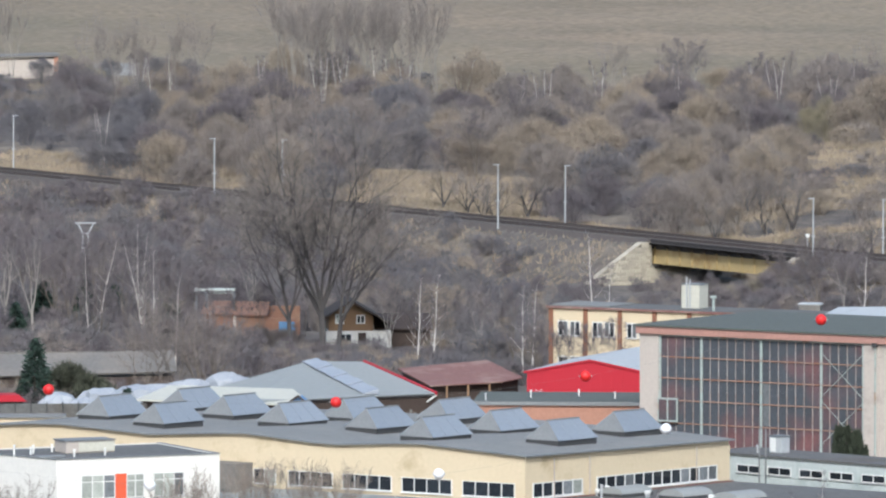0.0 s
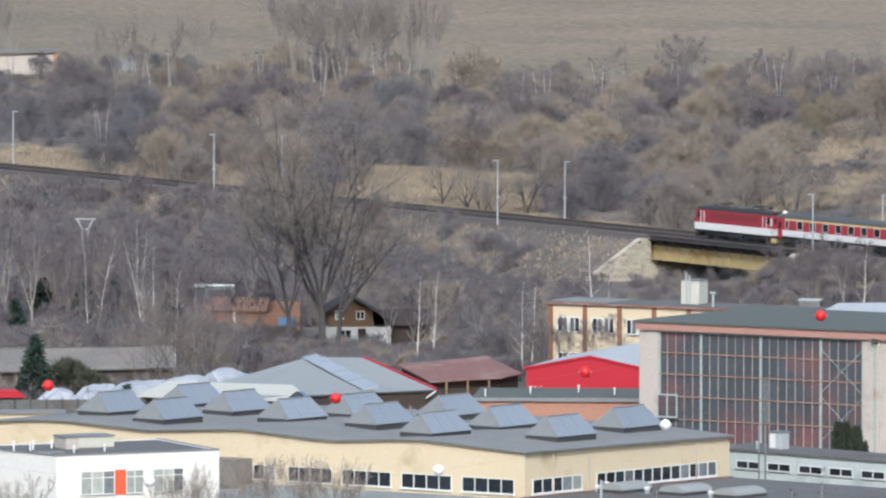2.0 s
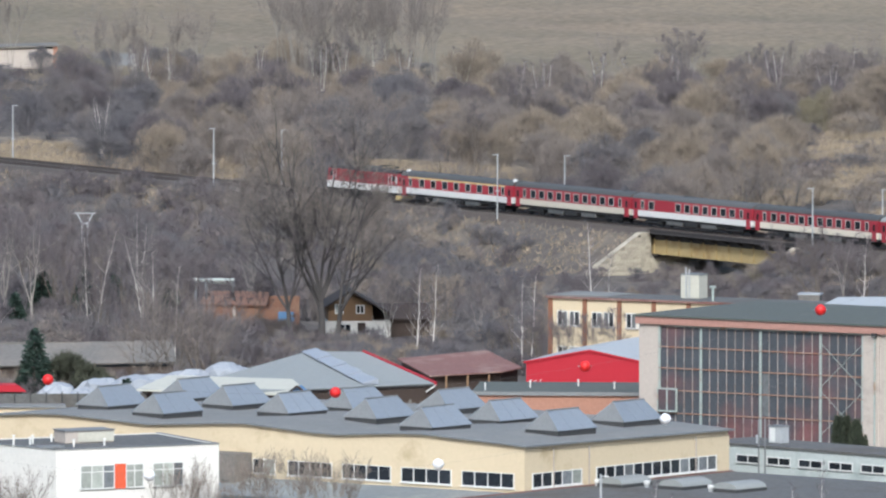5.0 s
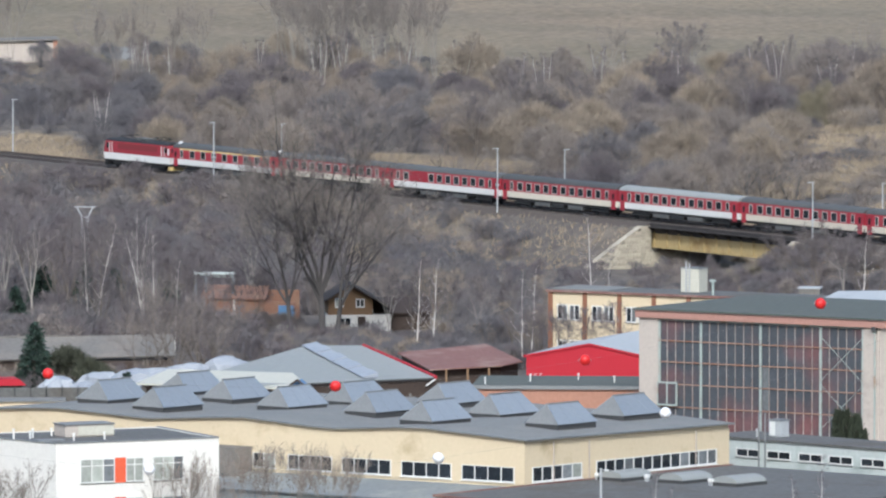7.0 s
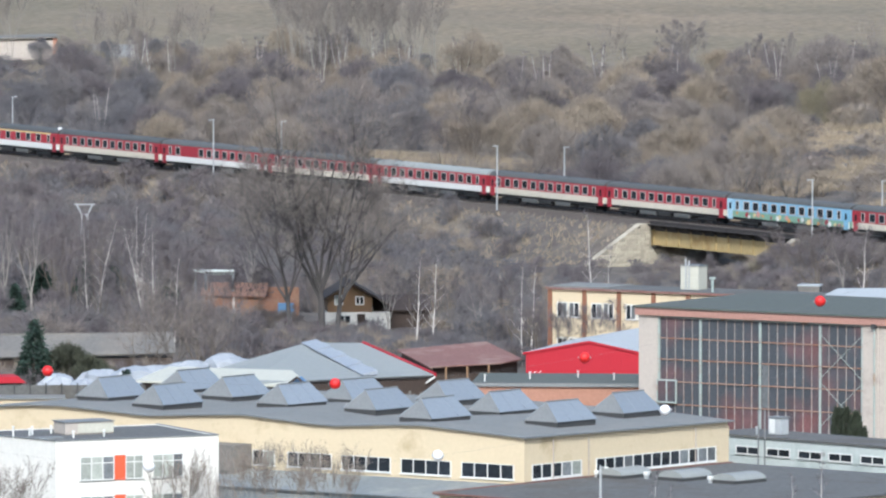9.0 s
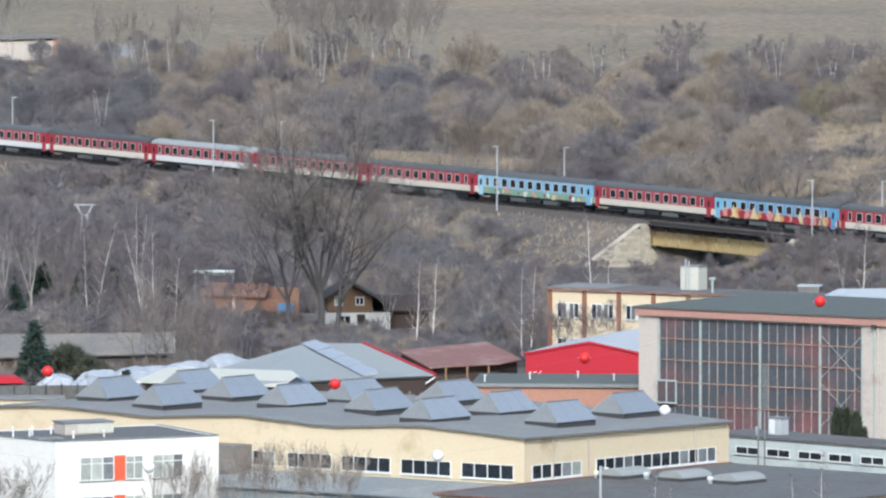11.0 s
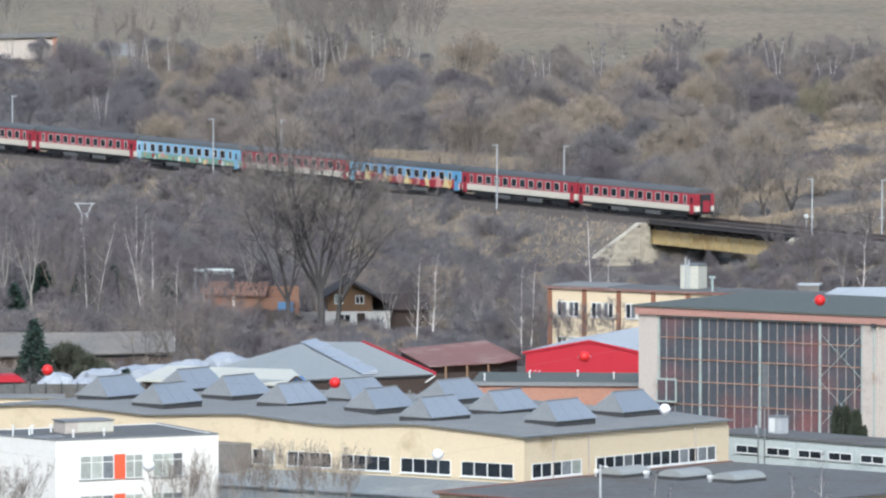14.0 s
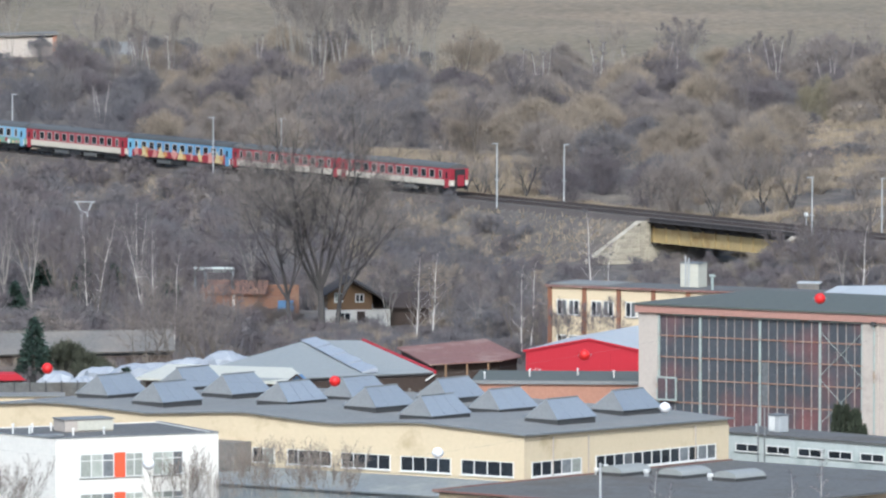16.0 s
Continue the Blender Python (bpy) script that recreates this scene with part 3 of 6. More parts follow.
def make_locomotive():
    L = 16.4
    c = thing("electric_locomotive", Matrix.Identity(4), "red and white four-axle electric locomotive hauling the coaches", "locomotive")
    low = [(-L / 2, 1.1), (L / 2, 1.1), (L / 2 + 0.12, 1.98), (-L / 2 - 0.12, 1.98)]
    part("lower_body", prism(low, -1.48, 1.48), M["t_white"], c)
    up = [(-L / 2 - 0.12, 1.98), (L / 2 + 0.12, 1.98), (L / 2 - 0.35, 3.55), (-L / 2 + 0.35, 3.55)]
    part("upper_body", prism(up, -1.475, 1.475), M["t_red"], c)
    roof = [(1.475, 3.55), (1.2, 3.8), (0.6, 3.9), (-0.6, 3.9), (-1.2, 3.8), (-1.475, 3.55)]
    bm = bmesh.new()
    solid(bm, [(-L / 2 + 0.35, y, z) for y, z in roof], [(L / 2 - 0.35, y, z) for y, z in roof])
    part("roof", bm, M["t_under"], c)
    for face in (1, -1):
        y = 1.475 * face
        y0, y1 = sorted((y, y + 0.02 * face))
        part("grille", slab(-5.2, 4.8, y0, y1, 2.55, 3.3), M["t_grille"], c, "dark red louvred side grille")
        for x in (-6.9, -6.2, 6.2, 6.9):
            part("handrail", slab(x - 0.05, x + 0.05, y0, y1 + 0.02 * (face > 0), 2.0, 3.4), M["t_white"], c)
        part("cab_window", slab(6.95, 7.6, y0, y1, 2.55, 3.25), M["glass"], c)
        part("cab_window", slab(-7.6, -6.95, y0, y1, 2.55, 3.25), M["glass"], c)
        part("cab_corner", slab(-8.15, -7.75, y0, y1, 2.3, 3.2), M["t_white"], c)
    for e in (-1, 1):
        x = e * (L / 2 - 0.05)
        x0, x1 = sorted((x - 0.06, x + 0.1 * e))
        part("windscreen", slab(x0, x1, -1.2, 1.2, 2.6, 3.2), M["glass"], c)
        bz = bmesh.new()
        for y in (-0.87, 0.87):
            tube(bz, (e * (L / 2), y, 1.0), (e * (L / 2 + 0.55), y, 1.0), 0.12, 0.24, 8)
        part("buffer_pair", bz, M["t_under"], c)
        part("snow_plough", slab(min(e * 7.6, e * 8.2), max(e * 7.6, e * 8.2), -1.3, 1.3, 0.25, 0.75), M["t_yellow"] if e < 0 else M["t_under"], c)
        # folded pantograph frames
        bm = bmesh.new()
        for y in (-0.7, 0.7):
            tube(bm, (e * 3.2, y, 3.95), (e * 5.4, y, 4.2), 0.05, 0.04, 5)
            tube(bm, (e * 5.4, y, 4.2), (e * 3.4, y, 4.38), 0.05, 0.04, 5)
        tube(bm, (e * 3.4, -0.95, 4.4), (e * 3.4, 0.95, 4.4), 0.06, 0.06, 5)
        part("pantograph", bm, M["t_under"], c)
    part("roof_hatch", slab(-1.2, -0.2, -0.9, 0.9, 3.88, 4.15, bevel=0.06), M["t_roof"], c)
    part("roof_hatch", slab(0.6, 1.6, -0.9, 0.9, 3.88, 4.15, bevel=0.06), M["t_roof"], c)
    part("underframe", slab(-L / 2, L / 2, -1.3, 1.3, 0.8, 1.11), M["t_under"], c)
    part("battery_box", slab(-1.5, 1.5, -1.35, 1.35, 0.4, 0.82, bevel=0.05), M["t_under"], c)
    for x in (-4.2, 4.2):
        b = part("bogie", slab(x - 2.4, x + 2.4, -1.2, 1.2, 0.42, 0.85, bevel=0.1), M["t_under"], c)
        for dx in (-1.6, 1.6):
            for y in (-0.8, 0.8):
                bm = bmesh.new()
                tube(bm, (x + dx, y - 0.08, 0.6), (x + dx, y + 0.08, 0.6), 0.6, 0.6, 16)
                part("wheel", bm, M["t_under"], b)
    return c


TRAIN = []          # (thing, metres of its middle behind the train's front)


def build_train():
    rc = "red and cream railway coach with a grey roof"
    rw = "red and white railway coach with a clean grey roof"
    TRAIN.append((make_locomotive(), 8.4))
    pitch = 26.0
    red = make_coach("red", rc)
    white = make_coach("redwhite", rw, roof=M["greysheet"])
    plan = [make_coach("first", "red and white first class coach with yellow stripe"), None,
            make_coach("redwhite", "red and white coach with a windowless red luggage section", closed=True), None, white, None, None,
            make_coach("blue", "sky blue coach painted with small colourful figures"), None,
            make_coach("art", "blue coach painted with red and orange pictures"), None,
            make_coach("red", "last red and cream coach with its end gangway shut", tail=True)]
    used = False
    for i, c in enumerate(plan):
        if c is None:
            c = copy_thing(red, Matrix.Identity(4)) if used else red
            used = True
        TRAIN.append((c, 17.1 + pitch * (i + 0.5)))


def front_of_train(t):
    return -111.0 + 27.68 * t - 0.019 * t * t


def motions():
    for ob, back in TRAIN:
        walk(ob, [(t, rail_pose(front_of_train(t) - back)) for t in range(0, 17)])


build_railway()
build_bridge()
build_train()


# ---------------------------------------------------------------- factory hall
FC = Vector((7.3, 896.7, 0))
FU = Vector((-math.cos(radians(35)), math.sin(radians(35)), 0))     # along the long front
FV = Vector((math.cos(radians(50)), math.sin(radians(50)), 0))      # along the short side
RIDGE = [(0, 7.6), (10.9, 8.22), (14, 8.13), (20.2, 7.74), (22.7, 7.78), (30.5, 8.27), (33.7, 8.14), (41.4, 7.69), (47.5, 7.98), (51.4, 8.15), (54.6, 8.07), (61.5, 7.6)]
DEPTH = [(0, 29.2), (12, 33.5), (21, 35.5), (33, 37.0), (43, 36.5), (54, 34), (61.5, 32)]


def hall(a, b, z):
    return FC + FU * a + FV * b + Vector((0, 0, z))


def fold(a):
    """Height of the roof's front edge, its depth and the height of its back edge."""
    z = float(np.interp(a, [r[0] for r in RIDGE], [r[1] for r in RIDGE]))
    return z, float(np.interp(a, [r[0] for r in DEPTH], [r[1] for r in DEPTH])), z * 0.25 + 5.4


def build_factory():
    f = thing("factory_hall", Matrix.Identity(4), "cream rendered factory hall with a low folded grey roof", "factory")
    # walls under the folded edge
    for (a0, z0), (a1, z1) in zip(RIDGE, RIDGE[1:]):
        bm = bmesh.new()
        solid(bm, [hall(a0, 0, 0), hall(a1, 0, 0), hall(a1, 0.4, 0), hall(a0, 0.4, 0)],
              [hall(a0, 0, z0 - 0.12), hall(a1, 0, z1 - 0.12), hall(a1, 0.4, z1 - 0.12), hall(a0, 0.4, z0 - 0.12)])
        part("long_wall", bm, M["cream"], f)
    bm = bmesh.new()
    solid(bm, [hall(0.003, 0.4, 0), hall(0.003, 29, 0), hall(0.4, 29, 0), hall(0.4, 0.4, 0)],
          [hall(0.003, 0.4, 7.48), hall(0.003, 29, 7.18), hall(0.4, 29, 7.18), hall(0.4, 0.4, 7.48)])
    part("side_wall", bm, M["cream"], f)
    bm = bmesh.new()
    solid(bm, [hall(61.1, 0.4, 0), hall(61.5, 0.4, 0), hall(61.5, 31.6, 0), hall(61.1, 31.6, 0)],
          [hall(61.1, 0.4, 7.3), hall(61.5, 0.4, 7.3), hall(61.5, 31.6, 7.0), hall(61.1, 31.6, 7.0)])
    part("end_wall", bm, M["cream"], f)
    for (a0, d0), (a1, d1) in zip(DEPTH, DEPTH[1:]):
        bm = bmesh.new()
        solid(bm, [hall(a0, d0 - 0.4, 0), hall(a1, d1 - 0.4, 0), hall(a1, d1, 0), hall(a0, d0, 0)],
              [hall(a0, d0 - 0.4, 6.8), hall(a1, d1 - 0.4, 6.8), hall(a1, d1, 6.8), hall(a0, d0, 6.8)])
        part("back_wall", bm, M["cream"], f)
    for i in range(len(RIDGE) - 1):
        bm = bmesh.new()
        (a0, z0), (a1, z1) = RIDGE[i], RIDGE[i + 1]
        d0, d1 = fold(a0)[1], fold(a1)[1]
        a0s = a0 - (0.35 if i == 0 else 0)
        q = [(a0s, -0.3, z0), (a1, -0.3, z1), (a1, d1 + 0.3, fold(a1)[2]), (a0s, d0 + 0.3, fold(a0)[2])]
        solid(bm, [hall(a, b, z - 0.11) for a, b, z in q], [hall(a, b, z) for a, b, z in q])
        rf = part("roof_bay", bm, M["roofing"], f)
    # edge flashing
    for (a0, z0), (a1, z1) in zip(RIDGE, RIDGE[1:]):
        a0 -= 0.36 if a0 == 0 else 0
        bm = bmesh.new()
        solid(bm, [hall(a0, -0.36, z0 - 0.12), hall(a1, -0.36, z1 - 0.12), hall(a1, -0.3, z1 - 0.12), hall(a0, -0.3, z0 - 0.12)],
              [hall(a0, -0.36, z0 + 0.03), hall(a1, -0.36, z1 + 0.03), hall(a1, -0.24, z1 + 0.03), hall(a0, -0.24, z0 + 0.03)])
        part("flashing", bm, M["metaldark"], f)
    bm = bmesh.new()
    solid(bm, [hall(-0.41, -0.3, 7.48), hall(-0.41, 29.5, 7.18), hall(-0.35, 29.5, 7.18), hall(-0.35, -0.3, 7.48)],
          [hall(-0.41, -0.3, 7.63), hall(-0.41, 29.5, 7.33), hall(-0.3, 29.5, 7.33), hall(-0.3, -0.3, 7.63)])
    part("flashing", bm, M["metaldark"], f)

    # window bands
    def band(p0, p1, z0, z1, n, out, bar=0.09, dark=0.9):
        """n panes between two points of a wall; out: the way out of the wall."""
        run = (p1 - p0).normalized()
        size = (p1 - p0).length
        fr = bmesh.new()

        def bit(a, b, lo, hi, d0=-0.05, d1=0.07, into=None):
            tgt = into or bmesh.new()
            base = [p0 + run * a + out * d0, p0 + run * b + out * d0, p0 + run * b + out * d1, p0 + run * a + out * d1]
            return solid(tgt, [q + Vector((0, 0, lo)) for q in base], [q + Vector((0, 0, hi)) for q in base])
        bit(0, size, z0, z0 + bar, into=fr)
        bit(0, size, z1 - bar * 0.6, z1, into=fr)
        for i in range(n + 1):
            c = min(max(size * i / n, bar / 2), size - bar / 2)
            bit(c - bar / 2, c + bar / 2, z0 + bar, z1 - bar * 0.6, -0.05, 0.066, into=fr)
        w = part("window_band", fr, M["whitepaint"], f)
        for i in range(n):
            g = M["glass"] if random.random() < dark else random.choice((M["glassgrey"], M["glasspale"], M["glass"]))
            part("pane", bit(size * i / n + 0.03, size * (i + 1) / n - 0.03, z0 + 0.03, z1 - 0.03, -0.02, 0.03), g, w)
        part("sill", bit(-0.1, size + 0.1, z0 - 0.07, z0 - 0.004, 0, 0.16), M["whitepaint"], w)
    out_long = Vector((-FU.y, FU.x, 0)) if Vector((-FU.y, FU.x, 0)).dot(FV) < 0 else Vector((FU.y, -FU.x, 0))
    out_side = Vector((-FV.y, FV.x, 0)) if Vector((-FV.y, FV.x, 0)).dot(FU) < 0 else Vector((FV.y, -FV.x, 0))
    for a0, a1, n in ((1.1, 6.8, 4), (7.9, 13.4, 4), (14.5, 19.9, 4), (21.0, 25.9, 4), (27.3, 29.8, 2), (40, 45, 4)):
        band(hall(a1, 0, 0), hall(a0, 0, 0), 3.72, 5.08, n, out_long)
    # more pale panes on the short side: reflections put into the glass colour
    for b0, b1, n in ((1.0, 8.0, 5), (10.0, 27.3, 13)):
        band(hall(0, b0, 0), hall(0, b1, 0), 3.70, 5.08, n, out_side, 0.13, 0.6)
    for b, h in ((8.9, 7.0), (24.2, 6.9), (3.9, 7.2)):
        bm = bmesh.new()
        tube(bm, hall(0, b, 0) + out_side * 0.12, hall(0, b, h) + out_side * 0.12, 0.06, 0.06, 6)
        part("downpipe", bm, M["concrete"], f)


def build_skylights():
    """Steep glazed and sheeted roof lights in pairs across the hall roof."""
    spots = [(54.6, 10.7), (45.6, 7.5), (58.9, 27.0), (48.1, 20.2), (38.2, 15.8), (38.6, 25.4), (26.8, 13.9), (29.7, 27.8), (15.5, 7.4), (18.4, 20.7), (5.9, 12.7), (9.0, 26.2)]
    a = math.atan2(FV.y, FV.x)
    meshes = None
    for u, v in spots:
        front, deep, rear = fold(u)
        za = front + (rear - front) * v / deep - 0.03
        p = hall(u, v, za)
        sk = thing("roof_light", Matrix.Translation(p) @ pose(0, 0, 0, 0, 0, math.degrees(a)), "blue-grey sheeted ridge roof light on a dark kerb", "roof light", "roof lights of the hall")
        if meshes is None:
            k = slab(-2.7, 2.7, -1.9, 1.9, -0.25, 0.42)
            top, low = 2.1, 0.42
            r0, r1 = -1.95, 2.45
            near = solid(bmesh.new(), [(-2.82, -2.02, low), (2.82, -2.02, low), (r1, 0, top), (r0, 0, top)],
                         [(-2.82, -2.02, low + 0.07), (2.82, -2.02, low + 0.07), (r1, 0, top + 0.07), (r0, 0, top + 0.07)])
            far = solid(bmesh.new(), [(-2.82, 2.02, low), (2.82, 2.02, low), (r1, 0, top), (r0, 0, top)],
                        [(-2.82, 2.02, low + 0.07), (2.82, 2.02, low + 0.07), (r1, 0, top + 0.07), (r0, 0, top + 0.07)])
            end = solid(bmesh.new(), [(-2.72, -1.96, low), (-2.72, 1.96, low), (r0 + 0.05, 0, top)], [(-2.78, -1.98, low), (-2.78, 1.98, low), (r0, 0, top + 0.03)])
            end2 = solid(bmesh.new(), [(2.72, -1.96, low), (2.72, 1.96, low), (r1 - 0.05, 0, top)], [(2.78, -1.98, low), (2.78, 1.98, low), (r1, 0, top + 0.03)])
            seam = bmesh.new()
            for i in (2, 4):
                x = -2.82 + 5.64 * i / 6
                xt = r0 + (r1 - r0) * i / 6
                tube(seam, (x, -2.03, low + 0.08), (xt, -0.01, top + 0.08), 0.018, 0.018, 4)
            cap = slab(r0 - 0.05, r1 + 0.05, -0.12, 0.12, top + 0.02, top + 0.12)
            # sky reflection coloured into the panels, darker metal for the ends facing less light
            meshes = [(n, mesh_of(b, m, n)) for n, b, m in (("kerb", k, M["curb"]), ("front_panel", near, M["metal"]), ("rear_panel", far, M["metal"]),
                                                         ("gable_end", end, M["metaldark"]), ("gable_end", end2, M["metaldark"]), ("seam", seam, M["metal"]), ("ridge_cap", cap, M["metaldark"]))]
        for n, me in meshes:
            part(n, me, None, sk)


# ---------------------------------------------------------------- white office building
def build_white_office():
    ang = 25.5
    o = thing("white_office", pose(-33.5, 876.6, 0, 0, 0, ang), "white rendered flat-roofed office block with an orange panel", "office building")
    W, D, H = 15.5, 13.0, 8.9
    part("front_wall", slab(0, W, 0, 0.4, 0, H), M["white"], o)
    part("right_wall", slab(W - 0.4, W - 0.003, 0.4, D, 0, H), M["white"], o)
    part("back_wall", slab(-3.3, W - 0.4, D - 0.4, D - 0.003, 0, H), M["white"], o)
    part("left_wall", solid(bmesh.new(), [(0, 0, 0), (0.4, 0.4, 0), (-3.3, D, 0), (-3.7, D, 0)], [(0, 0, H), (0.4, 0.4, H), (-3.3, D, H), (-3.7, D, H)]), M["white"], o)
    rp = [(0.1, 0.25), (W - 0.1, 0.25), (W - 0.1, D - 0.1), (-3.5, D - 0.1)]
    part("roof", solid(bmesh.new(), [(x, y, H - 0.35) for x, y in rp], [(x, y, H - 0.05) for x, y in rp]), M["darkfelt"], o)
    bm = slab(0.0, W, -0.08, 0.25, H - 0.02, H + 0.06)
    part("coping", bm, M["metaldark"], o)
    part("coping", slab(W - 0.25, W + 0.08, 0.25, D, H - 0.02, H + 0.06), M["metaldark"], o)
    part("coping", solid(bmesh.new(), [(-0.1, 0.0, H), (0.2, 0.1, H), (-3.5, D, H), (-3.8, D, H)], [(-0.1, 0, H + 0.06), (0.2, 0.1, H + 0.06), (-3.5, D, H + 0.06), (-3.8, D, H + 0.06)]), M["metaldark"], o)
    gl = [M["glasspale"], M["glasspale"], M["glassgrey"]]
    for z0, z1 in ((5.35, 7.45), (1.9, 4.0)):
        for x0, x1, n in ((2.3, 5.55, 3), (6.6, 8.3, 2), (9.2, 12.1, 3)):
            w = window(o, x0, x1, z0, z1, 0.0, n, glass=gl, bar=0.09, sill=True)
            part("transom", slab(x0 + 0.05, x1 - 0.05, -0.05, 0.02, z0 + 1.45, z0 + 1.53), M["whitepaint"], w)
        part("panel", slab(5.55, 6.6, -0.06, 0.0, z0 - 0.05, z1 + 0.03), M["orange"], o, "orange-red facade panel between windows")
    # roof clutter
    hut = thing("roof_vent_housing", o.matrix_world @ pose(3.6, 6.2, H - 0.05), "pale grey ventilation housing on a flat roof", "roof housing")
    part("casing", slab(0, 4.6, 0, 2.6, 0, 1.05, bevel=0.04), M["concrete"], hut)
    part("lid", slab(-0.1, 4.7, -0.1, 2.7, 1.05, 1.14), M["metaldark"], hut)
    part("hatch", slab(1.2, 4.6, -0.06, 0, 0.12, 0.95), M["creamsheet"], hut)
    part("flat_hatch", slab(-0.6, 1.8, 2.2, 3.4, H - 0.05, H + 0.14, bevel=0.03), M["metaldark"], o)
    for x, y, h in ((-1.6, 5.6, 0.9), (0.3, 6.4, 0.6), (0.9, 7.2, 0.7), (2.9, 2.8, 0.55), (5.9, 3.0, 0.55), (3.2, 8.4, 0.6)):
        v = thing("roof_vent_pipe", o.matrix_world @ pose(x, y, H - 0.05), "short white ventilation pipe on the roof", "vent pipe", "vent pipes on the office roof")
        bm = bmesh.new()
        tube(bm, (0, 0, -0.1), (0, 0, h), 0.09, 0.09, 8)
        part("pipe", bm, M["whitepaint"], v)
        bm = bmesh.new()
        tube(bm, (0, 0, h), (0, 0, h + 0.1), 0.15, 0.12, 8)
        part("cowl", bm, M["whitepaint"], v)


# ---------------------------------------------------------------- glazed hall
def build_glass_hall():
    p, q = Vector((18.95, 975.6, 0)), Vector((41.95, 960.4, 0))
    ang = math.degrees(math.atan2(q.y - p.y, q.x - p.x))
    h = thing("glazed_hall", pose(p.x, p.y, 0, 0, 0, ang), "tall hall with a rusty steel glazed front and concrete piers", "industrial hall")
    W = (q - p).length + 4
    D = 22
    H = 13.0
    part("left_pier", slab(0, 2.15, 0, 0.9, 0, H, bevel=0.04), M["concrete"], h)
    part("right_pier", slab(25.2, 27.0, -0.05, 0.9, 0, H, bevel=0.04), M["concrete"], h)
    part("right_wall", slab(27.0, W + 3, 0.1, 0.6, 0, H), M["concrete"], h)
    part("left_wall", slab(0, 0.4, 0.9, D, 0, H), M["concrete"], h)
    part("back_wall", slab(0.4, W + 3, D - 0.4, D, 0, H), M["concrete"], h)
    part("fascia", slab(-0.25, W + 3, -0.3, 0.9, H, H + 0.72), M["pinkband"], h)
    part("side_fascia", slab(-0.25, 0.4, 0.9, D, H, H + 0.72), M["pinkband"], h)
    bm = prism([(-0.4, H + 0.72), (W + 3, H + 0.72), (W + 3, H + 0.9), (-0.4, H + 0.9)], -0.45, D + 0.2)
    part("roof", bm, M["greenfelt"], h)
    x0, x1, z0, z1 = 2.15, 25.2, 0.6, 12.9
    bars_x = [x0 + (x1 - x0) * i / 24 for i in range(25)]
    levels = [0.6, 2.3, 4.47, 6.67, 8.8, 10.85, 12.9]
    thin = [mesh_of(slab(-0.035, 0.035, -0.06, 0.08, a, b), M["rustbar"], "glazing_bar") for a, b in zip(levels, levels[1:])]
    for i, x in enumerate(bars_x):
        for k in range(6):
            if i in (0, 5, 12, 19, 24):
                continue
            part("glazing_bar", thin[k], None, h, at=Matrix.Translation((x, 0.2, 0)))
    col = mesh_of(slab(-0.12, 0.12, -0.12, 0.14, 0.6, 12.9), M["tealbar"], "steel_column")
    for x in (bars_x[0] + 0.1, bars_x[5], bars_x[12], bars_x[19], bars_x[24] - 0.1):
        part("steel_column", col, None, h, at=Matrix.Translation((x, 0.2, 0)))
    for k, z in enumerate(levels[1:6]):
        part("transom", slab(x0, x1, 0.08, 0.30, z - 0.05, z + 0.05), M["rustrail"], h)
    part("head_rail", slab(x0, x1, 0.1, 0.3, 12.8, 12.95), M["tealbar"], h)
    for i in range(24):
        for k in range(6):
            a, b = bars_x[i], bars_x[i + 1]
            part("pane", slab(a + 0.03, b - 0.03, 0.19, 0.22, levels[k] + 0.02, levels[k + 1] - 0.02), M["glasshall"], h)
    for x in (bars_x[12] + 0.25,):
        part("white_curtain", slab(x, x + 0.75, 0.15, 0.18, 4.6, 8.7), M["glassgrey"], h, "pale curtain hanging behind the glass")
    # cross braces behind the last bays
    bm = bmesh.new()
    for z in (3, 7.6):
        tube(bm, (bars_x[19], 0.02, z), (bars_x[24], 0.02, z + 4.4), 0.03, 0.03, 5)
        tube(bm, (bars_x[19], 0.02, z + 4.4), (bars_x[24], 0.02, z), 0.03, 0.03, 5)
    part("cross_brace", bm, M["tealbar"], h)
    # an open casement near the pier
    w = window(h, 2.2, 4.5, 4.6, 6.9, -0.25, 2, frame_mat=M["tealbar"], glass=M["glasshall"], bar=0.16, name="open_casement")
    part("downpipe", tube(bmesh.new(), (26.6, -0.2, 0), (26.6, -0.2, H), 0.1, 0.1, 8), M["tealbar"], h)
    part("hopper", slab(26.35, 26.85, -0.45, -0.05, H - 0.3, H + 0.1), M["curb"], h)
    part("plinth", slab(x0, x1, -0.02, 0.35, 0, 0.6), M["concrete"], h)
    return h


